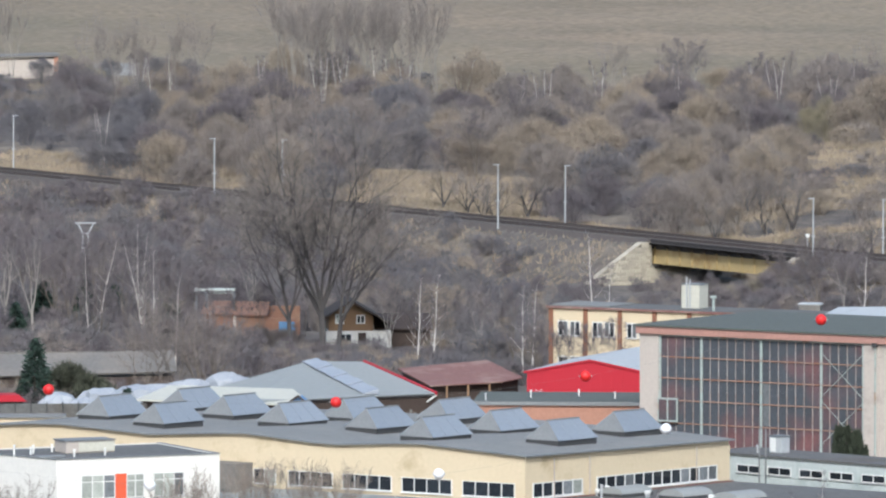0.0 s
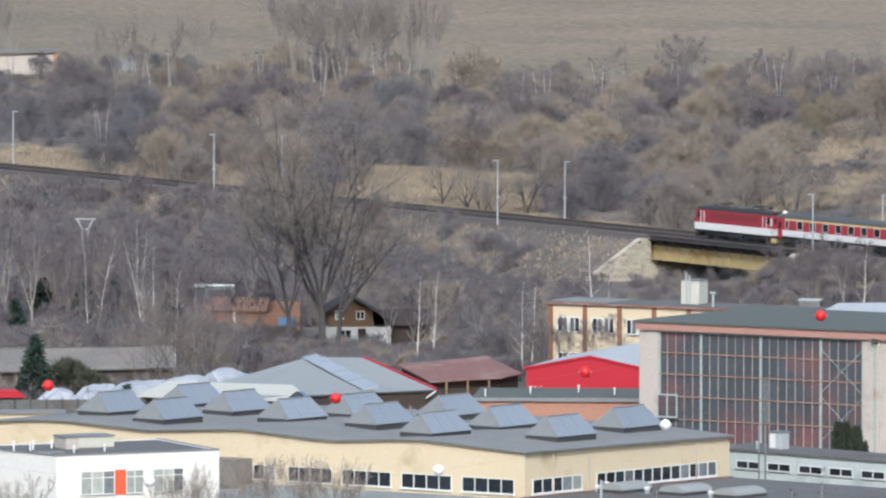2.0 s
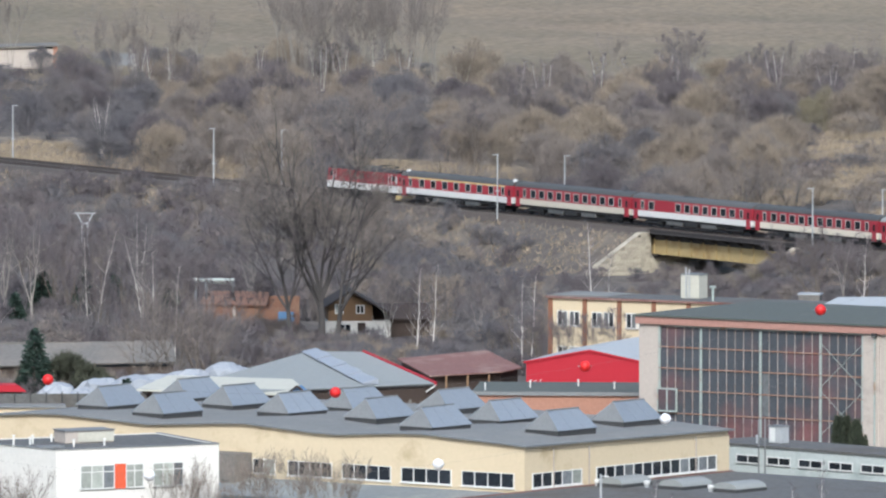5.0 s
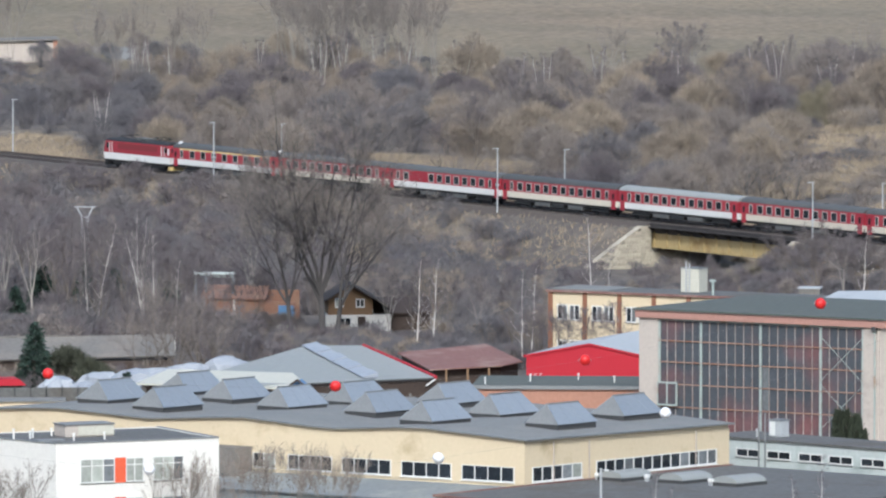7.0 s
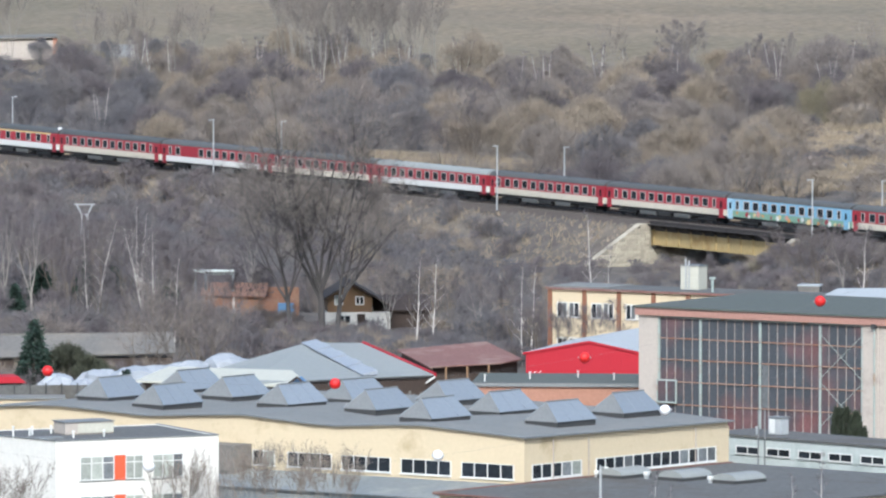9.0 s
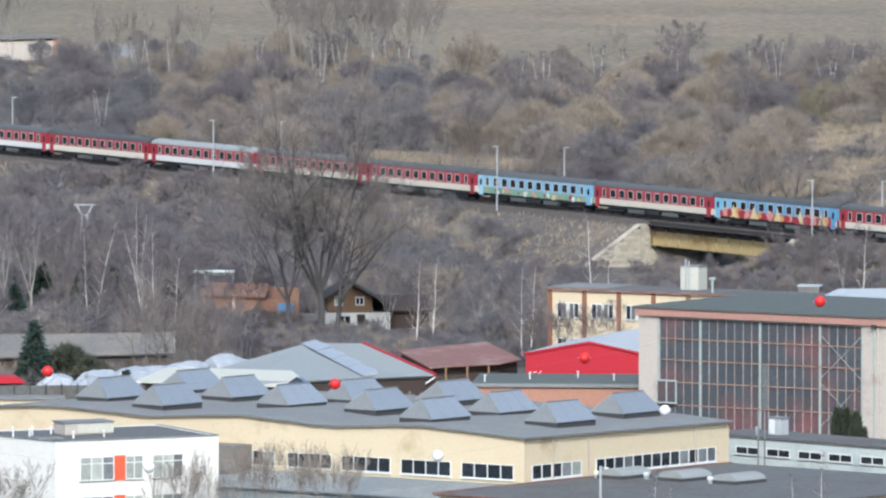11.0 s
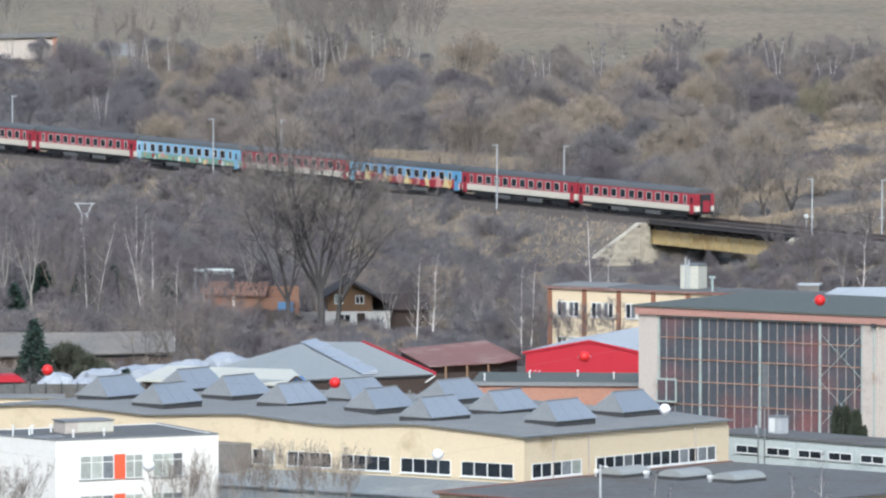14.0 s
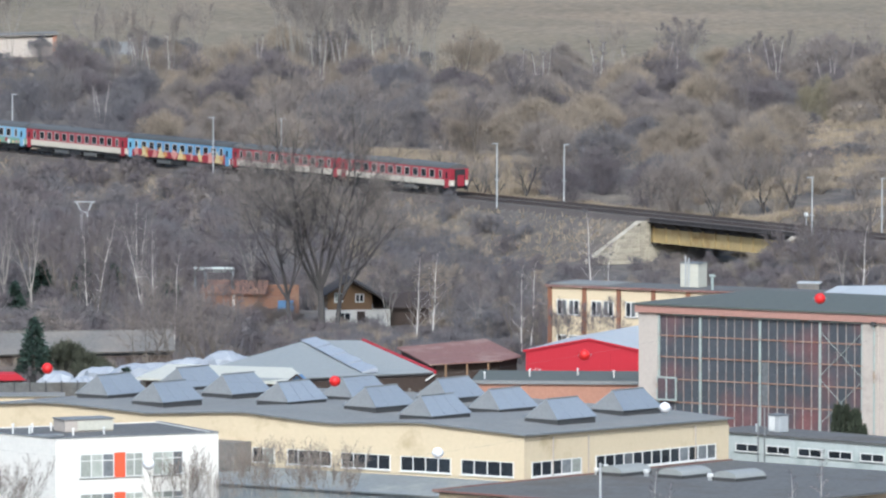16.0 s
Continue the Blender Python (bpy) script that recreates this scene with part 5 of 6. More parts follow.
def build_house():
    h = thing("brown_gabled_house", pose(-12.8, 1134, 0, 0, 0, 4), "small house with brown timber gable and white base", "house")
    W, D = 5.0, 8.0
    part("base_wall", slab(-0.4, 7.0, 0, D, 0, 2.2), M["white"], h)
    part("gable_wall", prism([(0, 2.2), (W, 2.2), (W, 3.85), (W / 2, 5.35), (0, 3.85)], 0.05, D), M["brownwall"], h)
    for x0, z0, x1, z1 in ((-0.7, 3.5, W / 2, 5.5), (W / 2, 5.5, W + 2.0, 2.9)):
        part("roof_slope", prism([(x0, z0), (x1, z1), (x1, z1 + 0.2), (x0, z0 + 0.2)], -0.9, D + 0.4), M["darkwood"], h)
    window(h, 0.75, 1.75, 3.0, 4.1, 0.05, 2, glass=M["glasspale"], bar=0.13)
    window(h, 3.1, 4.1, 3.0, 4.0, 0.05, 2, glass=M["glass"], bar=0.13)
    window(h, 1.2, 2.6, 0.9, 1.9, 0.0, 2, glass=M["glass"], bar=0.1)
    part("door", slab(3.3, 4.2, -0.05, 0, 0, 2.0), M["darkwood"], h)
    annex = thing("dark_lean_to", pose(-7.4, 1136, 0, 0, 0, 4), "dark timber lean-to beside the house", "lean-to")
    part("wall", slab(0, 6, 0, 5, 0, 2.2), M["darkwood"], annex)
    part("roof", solid(bmesh.new(), [(-0.3, -0.5, 2.2), (6.3, -0.5, 2.2), (6.3, 5, 3.6), (-0.3, 5, 3.6)], [(-0.3, -0.5, 2.35), (6.3, -0.5, 2.35), (6.3, 5, 3.75), (-0.3, 5, 3.75)]), M["darkwood"], annex)
    v = thing("white_board_stack", pose(-18.6, 1128, 0, 0, 0, 8), "leaning stack of white weathered boards", "boards")
    for i in range(6):
        part("board", slab(-0.13, 0.13, -0.04, 0.04, 0, 1.5), M["creamsheet"], v, at=pose(i * 0.5, 0.16 * (i % 3), -0.02, -10, 9 - i * 5, 0))
    r = thing("brick_ruin", pose(-27.2, 1150, 0, 0, 0, -3), "unfinished orange brick building with broken walls", "brick building")
    part("front_wall", solid(bmesh.new(), [(0, 0, 0), (10.6, 0, 0), (10.6, 0.4, 0), (0, 0.4, 0)], [(0, 0, 3.0), (10.6, 0, 2.5), (10.6, 0.4, 2.5), (0, 0.4, 3.0)]), M["brick"], r)
    part("side_wall", slab(0, 0.4, 0.4, 6, 0, 3.1), M["brick"], r)
    part("back_wall", slab(0.4, 10.6, 5.6, 6, 0, 3.6), M["brick"], r)
    part("roof", solid(bmesh.new(), [(-0.3, -0.3, 3.0), (7.2, -0.3, 2.8), (7.2, 6.2, 3.9), (-0.3, 6.2, 4.0)], [(-0.3, -0.3, 3.12), (7.2, -0.3, 2.92), (7.2, 6.2, 4.05), (-0.3, 6.2, 4.15)]), M["brick"], r)
    part("blue_sheet", slab(8.6, 10.4, -0.3, -0.1, 1.0, 2.2), M["blue"], r)
    part("pilaster", slab(3.4, 3.7, -0.12, 0, 0, 2.8), M["concrete"], r)
    gate = thing("pipe_gantry", pose(-28.2, 1152, 0, 0, 0, -4), "pale blue-grey pipe gantry over bare bushes", "pipe gantry")
    for x in (0.1, 1.3, 4.4):
        part("leg", tube(bmesh.new(), (x, 0, 0), (x, 0, 5.6), 0.14, 0.14, 8), M["bluegrey"], gate)
    part("beam", tube(bmesh.new(), (-0.1, 0, 5.65), (4.6, 0, 5.65), 0.2, 0.2, 8), M["paleblue"], gate)
    part("beam", tube(bmesh.new(), (1.2, 0.3, 5.3), (4.5, 0.3, 5.3), 0.12, 0.12, 8), M["paleblue"], gate)
    foot = float(ground(-43.4, 1230)) - 0.1
    p = thing("line_pylon", pose(-43.4, 1230, foot), "white concrete line pylon with a V-shaped head", "pylon")
    top = 8.6 - foot
    for e in (-1, 1):
        part("leg", tube(bmesh.new(), (e * 0.55, 0, 0), (e * 0.32, 0, top - 1.2), 0.14, 0.12, 6), M["galv"], p)
        part("horn", tube(bmesh.new(), (e * 0.32, 0, top - 1.2), (e * 0.95, 0, top), 0.12, 0.09, 6), M["galv"], p)
    part("crossarm", slab(-1.3, 1.3, -0.08, 0.08, top, top + 0.14), M["galv"], p)
    part("tie", slab(-0.4, 0.4, -0.05, 0.05, top - 1.25, top - 1.1), M["galv"], p)
    # farm buildings beyond the wood
    z = float(ground(-64, 1605)) - 1.9
    f = thing("far_farm_building", pose(-72, 1600, z, 0, 0, 6), "far whitewashed farm building with pinkish end wall", "farm building")
    part("wall", slab(0, 10.6, 0, 8, 0, 4.9), M["concrete"], f)
    part("end_wall", slab(10.6, 11.3, -0.1, 8, 0, 5.2), M["terracotta"], f)
    part("roof", prism([(-0.4, 4.9), (11.6, 5.2), (11.6, 5.5), (-0.4, 5.2)], -0.5, 8.5), M["greywall"], f)
    f2 = thing("far_blue_shed", pose(-60.2, 1602, z - 0.4, 0, 0, 2), "far shed with a blue-grey roof", "shed")
    part("wall", slab(0, 12, 0, 7, 0, 2.4), M["concrete"], f2)
    part("roof", solid(bmesh.new(), [(-0.3, -0.5, 2.4), (12.3, -0.5, 2.4), (12.3, 7.3, 4.0), (-0.3, 7.3, 4.0)], [(-0.3, -0.5, 2.6), (12.3, -0.5, 2.6), (12.3, 7.3, 4.2), (-0.3, 7.3, 4.2)]), M["roofing"], f2)


def build_wire_line():
    """Two overhead cables with red and white warning spheres, crossing high before the works."""
    def cable(a, b, c, name, label):
        cu = bmesh.new()
        pts = []
        for i in range(41):
            x = -36 + 72 * i / 40
            pts.append(Vector((x, 490, a + b * x + c * x * x)))
        w = thing("overhead_cable", Matrix.Identity(4), label, "cable", "overhead cables")
        for p, q in zip(pts, pts[1:]):
            tube(cu, p, q, 0.003, 0.003, 5)
        part("strand", cu, M["wire"], w)
        return w
    fit = np.polyfit([-19.1, -5.2, 6.9, 18.3], [44.1, 43.5, 44.75, 47.5], 2)
    fit2 = np.polyfit([-14.2, -0.2, 10.8], [39.45, 40.0, 42.2], 2)
    for f, xs, m, word in ((fit, (-19.1, -5.18, 6.9, 18.3), M["ballred"], "red"), (fit2, (-14.2, -0.2, 10.8), M["ballwhite"], "white")):
        cable(f[2], f[1], f[0], "cable", "thin overhead power cable carrying %s spheres" % word)
        for x in xs:
            zc = float(np.polyval(f, x))
            b = thing("warning_sphere", pose(x, 490, zc), "%s warning sphere clamped on an overhead cable" % word, "warning sphere", "warning spheres")
            bm = bmesh.new()
            bmesh.ops.create_uvsphere(bm, u_segments=24, v_segments=14, radius=0.27)
            me = mesh_of(bm, m, "shell")
            me.shade_smooth()
            part("shell", me, None, b)
            bm = bmesh.new()
            tube(bm, (0, 0, -0.012), (0, 0, 0.012), 0.276, 0.276, 28)
            part("seam", bm, m, b)
            for e in (-1, 1):
                part("clamp", tube(bmesh.new(), (e * 0.26, 0, 0), (e * 0.33, 0, 0), 0.03, 0.015, 8), M["galv"], b)


build_red_hall()
build_beige_block()
build_sheds()
build_house()
build_wire_line()


# ---------------------------------------------------------------- plants
def fast_mesh(name, V, material):
    """A mesh of loose triangles from rows of nine numbers."""
    V = np.asarray(V, dtype=np.float32).reshape(-1, 3)
    n = len(V)
    me = bpy.data.meshes.new(name)
    me.vertices.add(n)
    me.vertices.foreach_set("co", V.ravel())
    me.loops.add(n)
    me.loops.foreach_set("vertex_index", np.arange(n, dtype=np.int32))
    me.polygons.add(n // 3)
    me.polygons.foreach_set("loop_start", np.arange(0, n, 3, dtype=np.int32))
    me.update(calc_edges=True)
    me.materials.append(material)
    return me


def unit(v):
    return v / np.maximum(np.linalg.norm(v, axis=-1, keepdims=True), 1e-9)


def slivers(rng, P, D, length, width):
    """Thin pointed triangles from points P along D."""
    side = unit(np.cross(D, rng.normal(size=D.shape))) * (np.asarray(width).reshape(-1, 1) / 2)
    return np.stack([P - side, P + side, P + D * np.asarray(length).reshape(-1, 1)], 1)


def bush(rng, R=1.0, H=1.0, n=430, lumps=5, width=0.075, low=0.38, upright=0.5):
    """A bare bush or small tree: stems from the ground and rounded heads of fine twigs that fan out from them."""
    tris = []
    a = rng.uniform(0, 2 * math.pi) + np.arange(lumps) * 2.4
    q = np.sqrt(np.arange(lumps) / lumps) * 0.72 * R
    c = np.stack([np.cos(a) * q, np.sin(a) * q, H * (0.70 - 0.42 * (q / R) ** 1.6) + rng.normal(0, 0.05 * H, lumps)], 1)
    r = rng.uniform(0.26, 0.44, lumps) * R
    tall = 0.8 + 0.3 * rng.random(lumps)
    k2 = np.repeat(np.arange(lumps), 3)
    foot = rng.normal(0, 0.10 * R, (lumps * 3, 3)) * (1, 1, 0)
    d = c[k2] + rng.normal(0, 0.2 * R, (lumps * 3, 3)) - foot
    tris.append(slivers(rng, foot, unit(d), np.linalg.norm(d, axis=1) * 1.1, rng.uniform(0.09, 0.2, lumps * 3)))
    k = rng.choice(lumps, n, p=r ** 2 / np.sum(r ** 2))
    off = unit(rng.normal(size=(n, 3)) + (0, 0, 0.35))
    reach = (r[k] * rng.uniform(0.2, 1.0, n) ** 0.45)[:, None]
    P = c[k] + off * reach * np.stack([np.ones(n), np.ones(n), tall[k]], 1)
    D = unit(off + np.array([0, 0, upright]) + rng.normal(0, 0.28, (n, 3)))
    tris.append(slivers(rng, P - D * 0.4, D, rng.uniform(0.5, 0.95, n), rng.uniform(0.6, 1.3, n) * width))
    m = n // 4
    z = rng.uniform(0.05, low, m) * H
    P = np.stack([rng.normal(0, 0.42 * R, m), rng.normal(0, 0.42 * R, m), z], 1)
    D = unit(rng.normal(0, 0.35, (m, 3)) + (0, 0, 1.0))
    tris.append(slivers(rng, P, D, rng.uniform(0.6, 1.6, m), rng.uniform(0.5, 1.1, m) * width))
    return np.concatenate(tris)


def wood(name, label, material, rng, spots, kinds):
    """One object of many bushes; spots: x, y, radius, height."""
    out = []
    for x, y, R, H in spots:
        base = kinds[rng.integers(len(kinds))]
        a = rng.uniform(0, 2 * math.pi)
        c, s = math.cos(a), math.sin(a)
        V = base.reshape(-1, 3) * (R, R, H)
        V = np.stack([V[:, 0] * c - V[:, 1] * s + x, V[:, 0] * s + V[:, 1] * c + y, V[:, 2]], 1)
        V[:, 2] += float(ground(x, y)) - 0.15
        out.append(V)
    me = fast_mesh(name, np.concatenate(out), material)
    return tagged(new(name, me), label, "bare bushes", kind="stuff")


def track_coords(x, y):
    dx, dy = x - TRACK.x, y - TRACK.y
    return dx * ALONG.x + dy * ALONG.y, dx * ACROSS.x + dy * ACROSS.y


def cull_box(x, y):
    """Inside the wedge of land that is seen, with a margin."""
    return abs(x) < 0.052 * y


def build_woods():
    rng = np.random.default_rng(11)

    def unit_kinds(R, H, n, w, count=6, lumps=6):
        ks = []
        for _ in range(count):
            b = bush(rng, R, H, n, lumps, w)
            b = b / np.array([R, R, H])
            ks.append(b)
        return ks
    crown = unit_kinds(5.5, 9.5, 5200, 0.062, 7, 15)
    shrub = unit_kinds(3.0, 5.0, 900, 0.06, 5, 7)
    thicket = unit_kinds(2.6, 7.0, 720, 0.055, 6, 7)
    low = unit_kinds(2.2, 3.2, 420, 0.06, lumps=6)
    tones = ("dark", "grey", "olive", "purple", "green")
    lots = {k: [] for k in tones}
    back = {k: [] for k in tones}
    lows = {k: [] for k in tones}

    def tone(x, y):
        """Colour of a bush: dark stands, tan willows and purplish thickets where the land has them."""
        a = x / y
        v = noise.noise((x * 0.05 + 7, y * 0.03, 0.0))
        r = rng.random()
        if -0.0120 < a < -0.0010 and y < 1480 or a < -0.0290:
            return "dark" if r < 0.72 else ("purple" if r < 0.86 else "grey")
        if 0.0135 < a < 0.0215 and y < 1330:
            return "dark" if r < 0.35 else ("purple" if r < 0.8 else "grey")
        if a > 0.022 and y > 1480:
            return "purple" if r < 0.6 else ("grey" if r < 0.85 else "olive")
        if v > 0.22:
            return "grey" if r < 0.5 else ("purple" if r < 0.8 else "dark")
        return "olive" if r < (0.62 if v < 0.05 else 0.4) else ("grey" if r < 0.93 else "purple")

    # behind the line: single crowns of very different height over lower bushes
    small = {k: [] for k in tones}
    for y in np.arange(1205, 1620, 11.5):
        for x in np.arange(-88, 88, 8.2):
            px, py = x + rng.uniform(-3.4, 3.4), y + rng.uniform(-4.6, 4.6)
            s, w = track_coords(px, py)
            if w < 15 or not cull_box(px, py):
                continue
            a = px / py
            clearing = -0.0105 < a < 0.0092 and w < 44 + 5 * math.sin(s * 0.4)
            clearing = clearing or (a < -0.0352 and w < 34) or (px > 34 and 1375 < py < 1455 and rng.random() < 0.75)
            edge = (1600 if px < 0 else 1575) - 16 * (1 + math.sin(px * 0.09))
            if clearing or py > edge or (a > 0.0285 and w < 48 and rng.random() < 0.55):
                continue
            v = noise.noise((px * 0.06, py * 0.028, 2.0)) * 1.3 + rng.normal(0, 0.34)
            H = 7.4 + 4.4 * v
            if w < 30:
                H = min(H, 9.5)
            if py > 1540:
                H = min(H * 0.85, 7.0)
            k = tone(px, py)
            if a > 0.0335 and py < 1460:
                H = min(H, rng.uniform(2.6, 4.6))
            if a < -0.0385 and py > 1470:
                H = min(H, 3.6)
            if -0.010 < a < 0.0 and w < 80:
                H = max(H, 8.0)
            if H < 6.0:
                small[k].append((px, py, rng.uniform(2.6, 3.8), max(2.8, H)))
            else:
                H = min(H, 12.5)
                back[k].append((px, py, H * rng.uniform(0.44, 0.62), H))
    for x, y, R, H in ((55.6, 1470, 2.6, 8.0), (53.2, 1476, 2.2, 6.5), (-55.5, 1578, 3.2, 5.0)):
        back["green"].append((x, y, R, H))
    for x, y in ((-45, 1588), (-42, 1592), (-39.5, 1587), (-47.5, 1594), (-63, 1590), (-59, 1591), (-56, 1588), (-52.5, 1592)):
        back["grey" if rng.random() < 0.5 else "dark"].append((x, y, 2.6, rng.uniform(4.2, 6.2)))
    # before the line
    for y in np.arange(1090, 1400, 4.3):
        for x in np.arange(-74, 70, 4.3):
            px, py = x + rng.uniform(-2, 2), y + rng.uniform(-2, 2)
            s, w = track_coords(px, py)
            if w > -3.8 or not cull_box(px, py):
                continue
            if px > 9 and py < 1112 or (-33 < px < 2 and py < 1160 and not (py < 1112 and px < -20)) or (px < -24 and py < 1070):
                continue
            if GAP[0] - 2 < s < GAP[1] + 15 and w > -28:
                if w > -17 or rng.random() < 0.5:
                    continue
                lows["purple"].append((px, py, 1.5, 2.2))
                continue
            if w > -13:
                if rng.random() < (0.35 if s < 15 else 0.0):
                    continue
                H = rng.uniform(1.6, 3.4) if s < 20 else rng.uniform(2.5, 4.5)
                lows[("purple", "grey", "dark", "purple")[rng.integers(4)]].append((px, py, H * 0.7, H))
                continue
            H = rng.uniform(4.0, 7.0) + 1.5 * noise.noise((px * 0.06, py * 0.06, 9.0))
            if px > 5:
                H *= 0.8
            if 4 < px < 46 and py > 1120:
                H *= 0.5
            r = rng.random()
            k = ("purple" if r < 0.5 else "dark" if r < 0.88 else "grey") if px < -10 else ("dark" if r < 0.45 else "purple" if r < 0.7 else "grey" if r < 0.85 else "olive")
            lots[k].append((px, py, H * rng.uniform(0.36, 0.5), H))
    for _ in range(70):
        px, py = rng.uniform(-33, 3), rng.uniform(1084, 1128)
        lows[("purple", "grey", "olive")[rng.integers(3)]].append((px, py, rng.uniform(1.2, 2.2), rng.uniform(1.6, 2.9)))
    for _ in range(90):
        px, py = rng.uniform(-52, -27), rng.uniform(1038, 1050)
        lows[("purple", "grey", "olive")[rng.integers(3)]].append((px, py, rng.uniform(1.4, 2.2), rng.uniform(2.4, 4.0)))
    for _ in range(300):
        px, py = rng.uniform(-18, 12), rng.uniform(1080, 1124)
        H = rng.uniform(1.6, 3.4) if py < 1112 else rng.uniform(0.9, 1.6)
        lows[("dark", "dark", "purple", "olive", "dark")[rng.integers(5)]].append((px, py, H * 0.7, H))
    for _ in range(26):
        px, py = rng.uniform(-30, -16), rng.uniform(1128, 1148)
        lots[("grey", "olive")[rng.integers(2)]].append((px, py, rng.uniform(1.4, 2.2), rng.uniform(2.6, 4.2)))
    for _ in range(34):
        q = on_track(rng.uniform(GAP[0] + 1, GAP[1] - 3), rng.uniform(-15, 8))
        lows[("purple", "grey", "dark")[rng.integers(3)]].append((q.x, q.y, rng.uniform(0.9, 1.5), rng.uniform(1.1, 2.4)))
    for _ in range(120):
        q = on_track(GAP[0] - rng.uniform(1, 34), rng.uniform(-20, -3.2))
        H = rng.uniform(1.5, 3.0)
        lows[("purple", "dark", "grey", "purple")[rng.integers(4)]].append((q.x, q.y, H * 0.75, H))
    for _ in range(7):
        q = on_track(GAP[0] + rng.uniform(-4, 3), rng.uniform(-14, -8))
        lows["green"].append((q.x, q.y, 1.5, rng.uniform(1.4, 2.2)))
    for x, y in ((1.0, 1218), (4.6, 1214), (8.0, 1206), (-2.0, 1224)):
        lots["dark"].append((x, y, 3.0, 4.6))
    words = {"dark": "dark grey", "grey": "grey-brown", "olive": "olive brown", "purple": "purplish brown", "green": "budding yellow-green"}
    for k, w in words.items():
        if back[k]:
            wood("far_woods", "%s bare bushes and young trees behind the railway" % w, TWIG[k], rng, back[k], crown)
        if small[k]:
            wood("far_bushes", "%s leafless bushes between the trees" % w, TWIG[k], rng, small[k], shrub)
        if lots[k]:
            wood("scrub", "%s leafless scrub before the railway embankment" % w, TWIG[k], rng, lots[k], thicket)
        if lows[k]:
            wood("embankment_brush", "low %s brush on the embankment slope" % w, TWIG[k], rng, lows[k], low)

    # dry grass on the banks and clearings
    P = []
    for _ in range(34000):
        s = rng.uniform(-130, 135)
        w = rng.uniform(-18, -2.2) if rng.random() < 0.13 else rng.uniform(10.8, 20)
        if GAP[0] - 1 < s < GAP[1] + 1:
            continue
        q = on_track(s, w)
        P.append((q.x, q.y))
    for _ in range(34000):
        q = on_track(rng.uniform(-30, 100), rng.uniform(10.5, 50))
        if -0.011 < q.x / q.y < 0.0095:
            P.append((q.x, q.y))
    for _ in range(7000):
        q = on_track(rng.uniform(85, 165), rng.uniform(10.5, 36))
        P.append((q.x, q.y))
    for _ in range(17000):
        P.append((rng.uniform(38, 78), rng.uniform(1290, 1470)))
    for _ in range(12000):
        q = on_track(rng.uniform(-110, -42), rng.uniform(11, 46))
        P.append((q.x, q.y))
    P = np.array(P)
    Zg = ground(P[:, 0], P[:, 1])
    base = np.column_stack([P, Zg - 0.05])
    base = np.repeat(base, 4, 0) + rng.normal(0, 0.22, (len(base) * 4, 3)) * (1, 1, 0)
    D = unit(rng.normal(0, 0.35, base.shape) + np.array([0, 0, 1.0]))
    me = fast_mesh("dry_grass", slivers(rng, base, D, rng.uniform(0.35, 0.9, len(base)), rng.uniform(0.08, 0.17, len(base))), TWIG["straw"])
    tagged(new("dry_grass", me), "dry straw-coloured grass tufts along the railway", "grass", kind="stuff")


def grow_tree(rng, height, spread, stems=1, split=3, levels=4, trunk=0.35, lift=0.35, twigs=7, bend=0.13, taper=0.74, lean=0.12, droop=0.0, twig_len=1.0, start=None):
    """Limbs as tapered tubes and fine twigs as slivers."""
    limbs = bmesh.new()
    tw = []

    def limb(p, d, length, r, level):
        n = 3 if level > 1 else 2
        q = p.copy()
        dirn = d.normalized()
        rr = r
        for i in range(n):
            nd = (dirn + Vector(rng.normal(0, bend, 3)) + Vector((0, 0, lift * 0.12))).normalized()
            nq = q + nd * (length / n)
            nr = max(0.010, rr * (taper if level > 1 else 0.74))
            tube(limbs, q, nq, rr, nr, 6 if level > 2 else (4 if level > 0 else 3))
            q, dirn, rr = nq, nd, nr
            if level > 0 and (i > 0 or level < levels):
                kids = split if i == n - 1 else max(1, split - 1)
                for _ in range(kids):
                    side = Vector(rng.normal(0, 1, 3))
                    side = (side - dirn * side.dot(dirn)).normalized()
                    a = rng.uniform(0.3, 0.75) * spread
                    cd = (dirn * math.cos(a) + side * math.sin(a) + Vector((0, 0, lift * 0.3))).normalized()
                    limb(q, cd, length * rng.uniform(0.52, 0.72), nr * 0.72, level - 1)
            if level <= 1:
                m = twigs
                dd = np.tile(np.array(dirn), (m, 1)) + rng.normal(0, 0.55, (m, 3)) + (0, 0, 0.3 - droop)
                tw.append((np.tile(np.array(q), (m, 1)), unit(dd), rng.uniform(0.5, 1.2, m) * twig_len))
    for k in range(stems):
        a = 2 * math.pi * k / stems + rng.uniform(-0.4, 0.4)
        tilt = lean * (1 if stems > 1 else 0.3)
        limb(Vector((0.4 * trunk * math.cos(a), 0.4 * trunk * math.sin(a), -0.3)), Vector((tilt * math.cos(a), tilt * math.sin(a), 1)), height * rng.uniform(0.38, 0.46), trunk * (1 if stems == 1 else 0.8), levels)
    P = np.concatenate([t[0] for t in tw])
    D = np.concatenate([t[1] for t in tw])
    L = np.concatenate([t[2] for t in tw])
    return limbs, slivers(rng, P, D, L, rng.uniform(0.022, 0.045, len(P)))


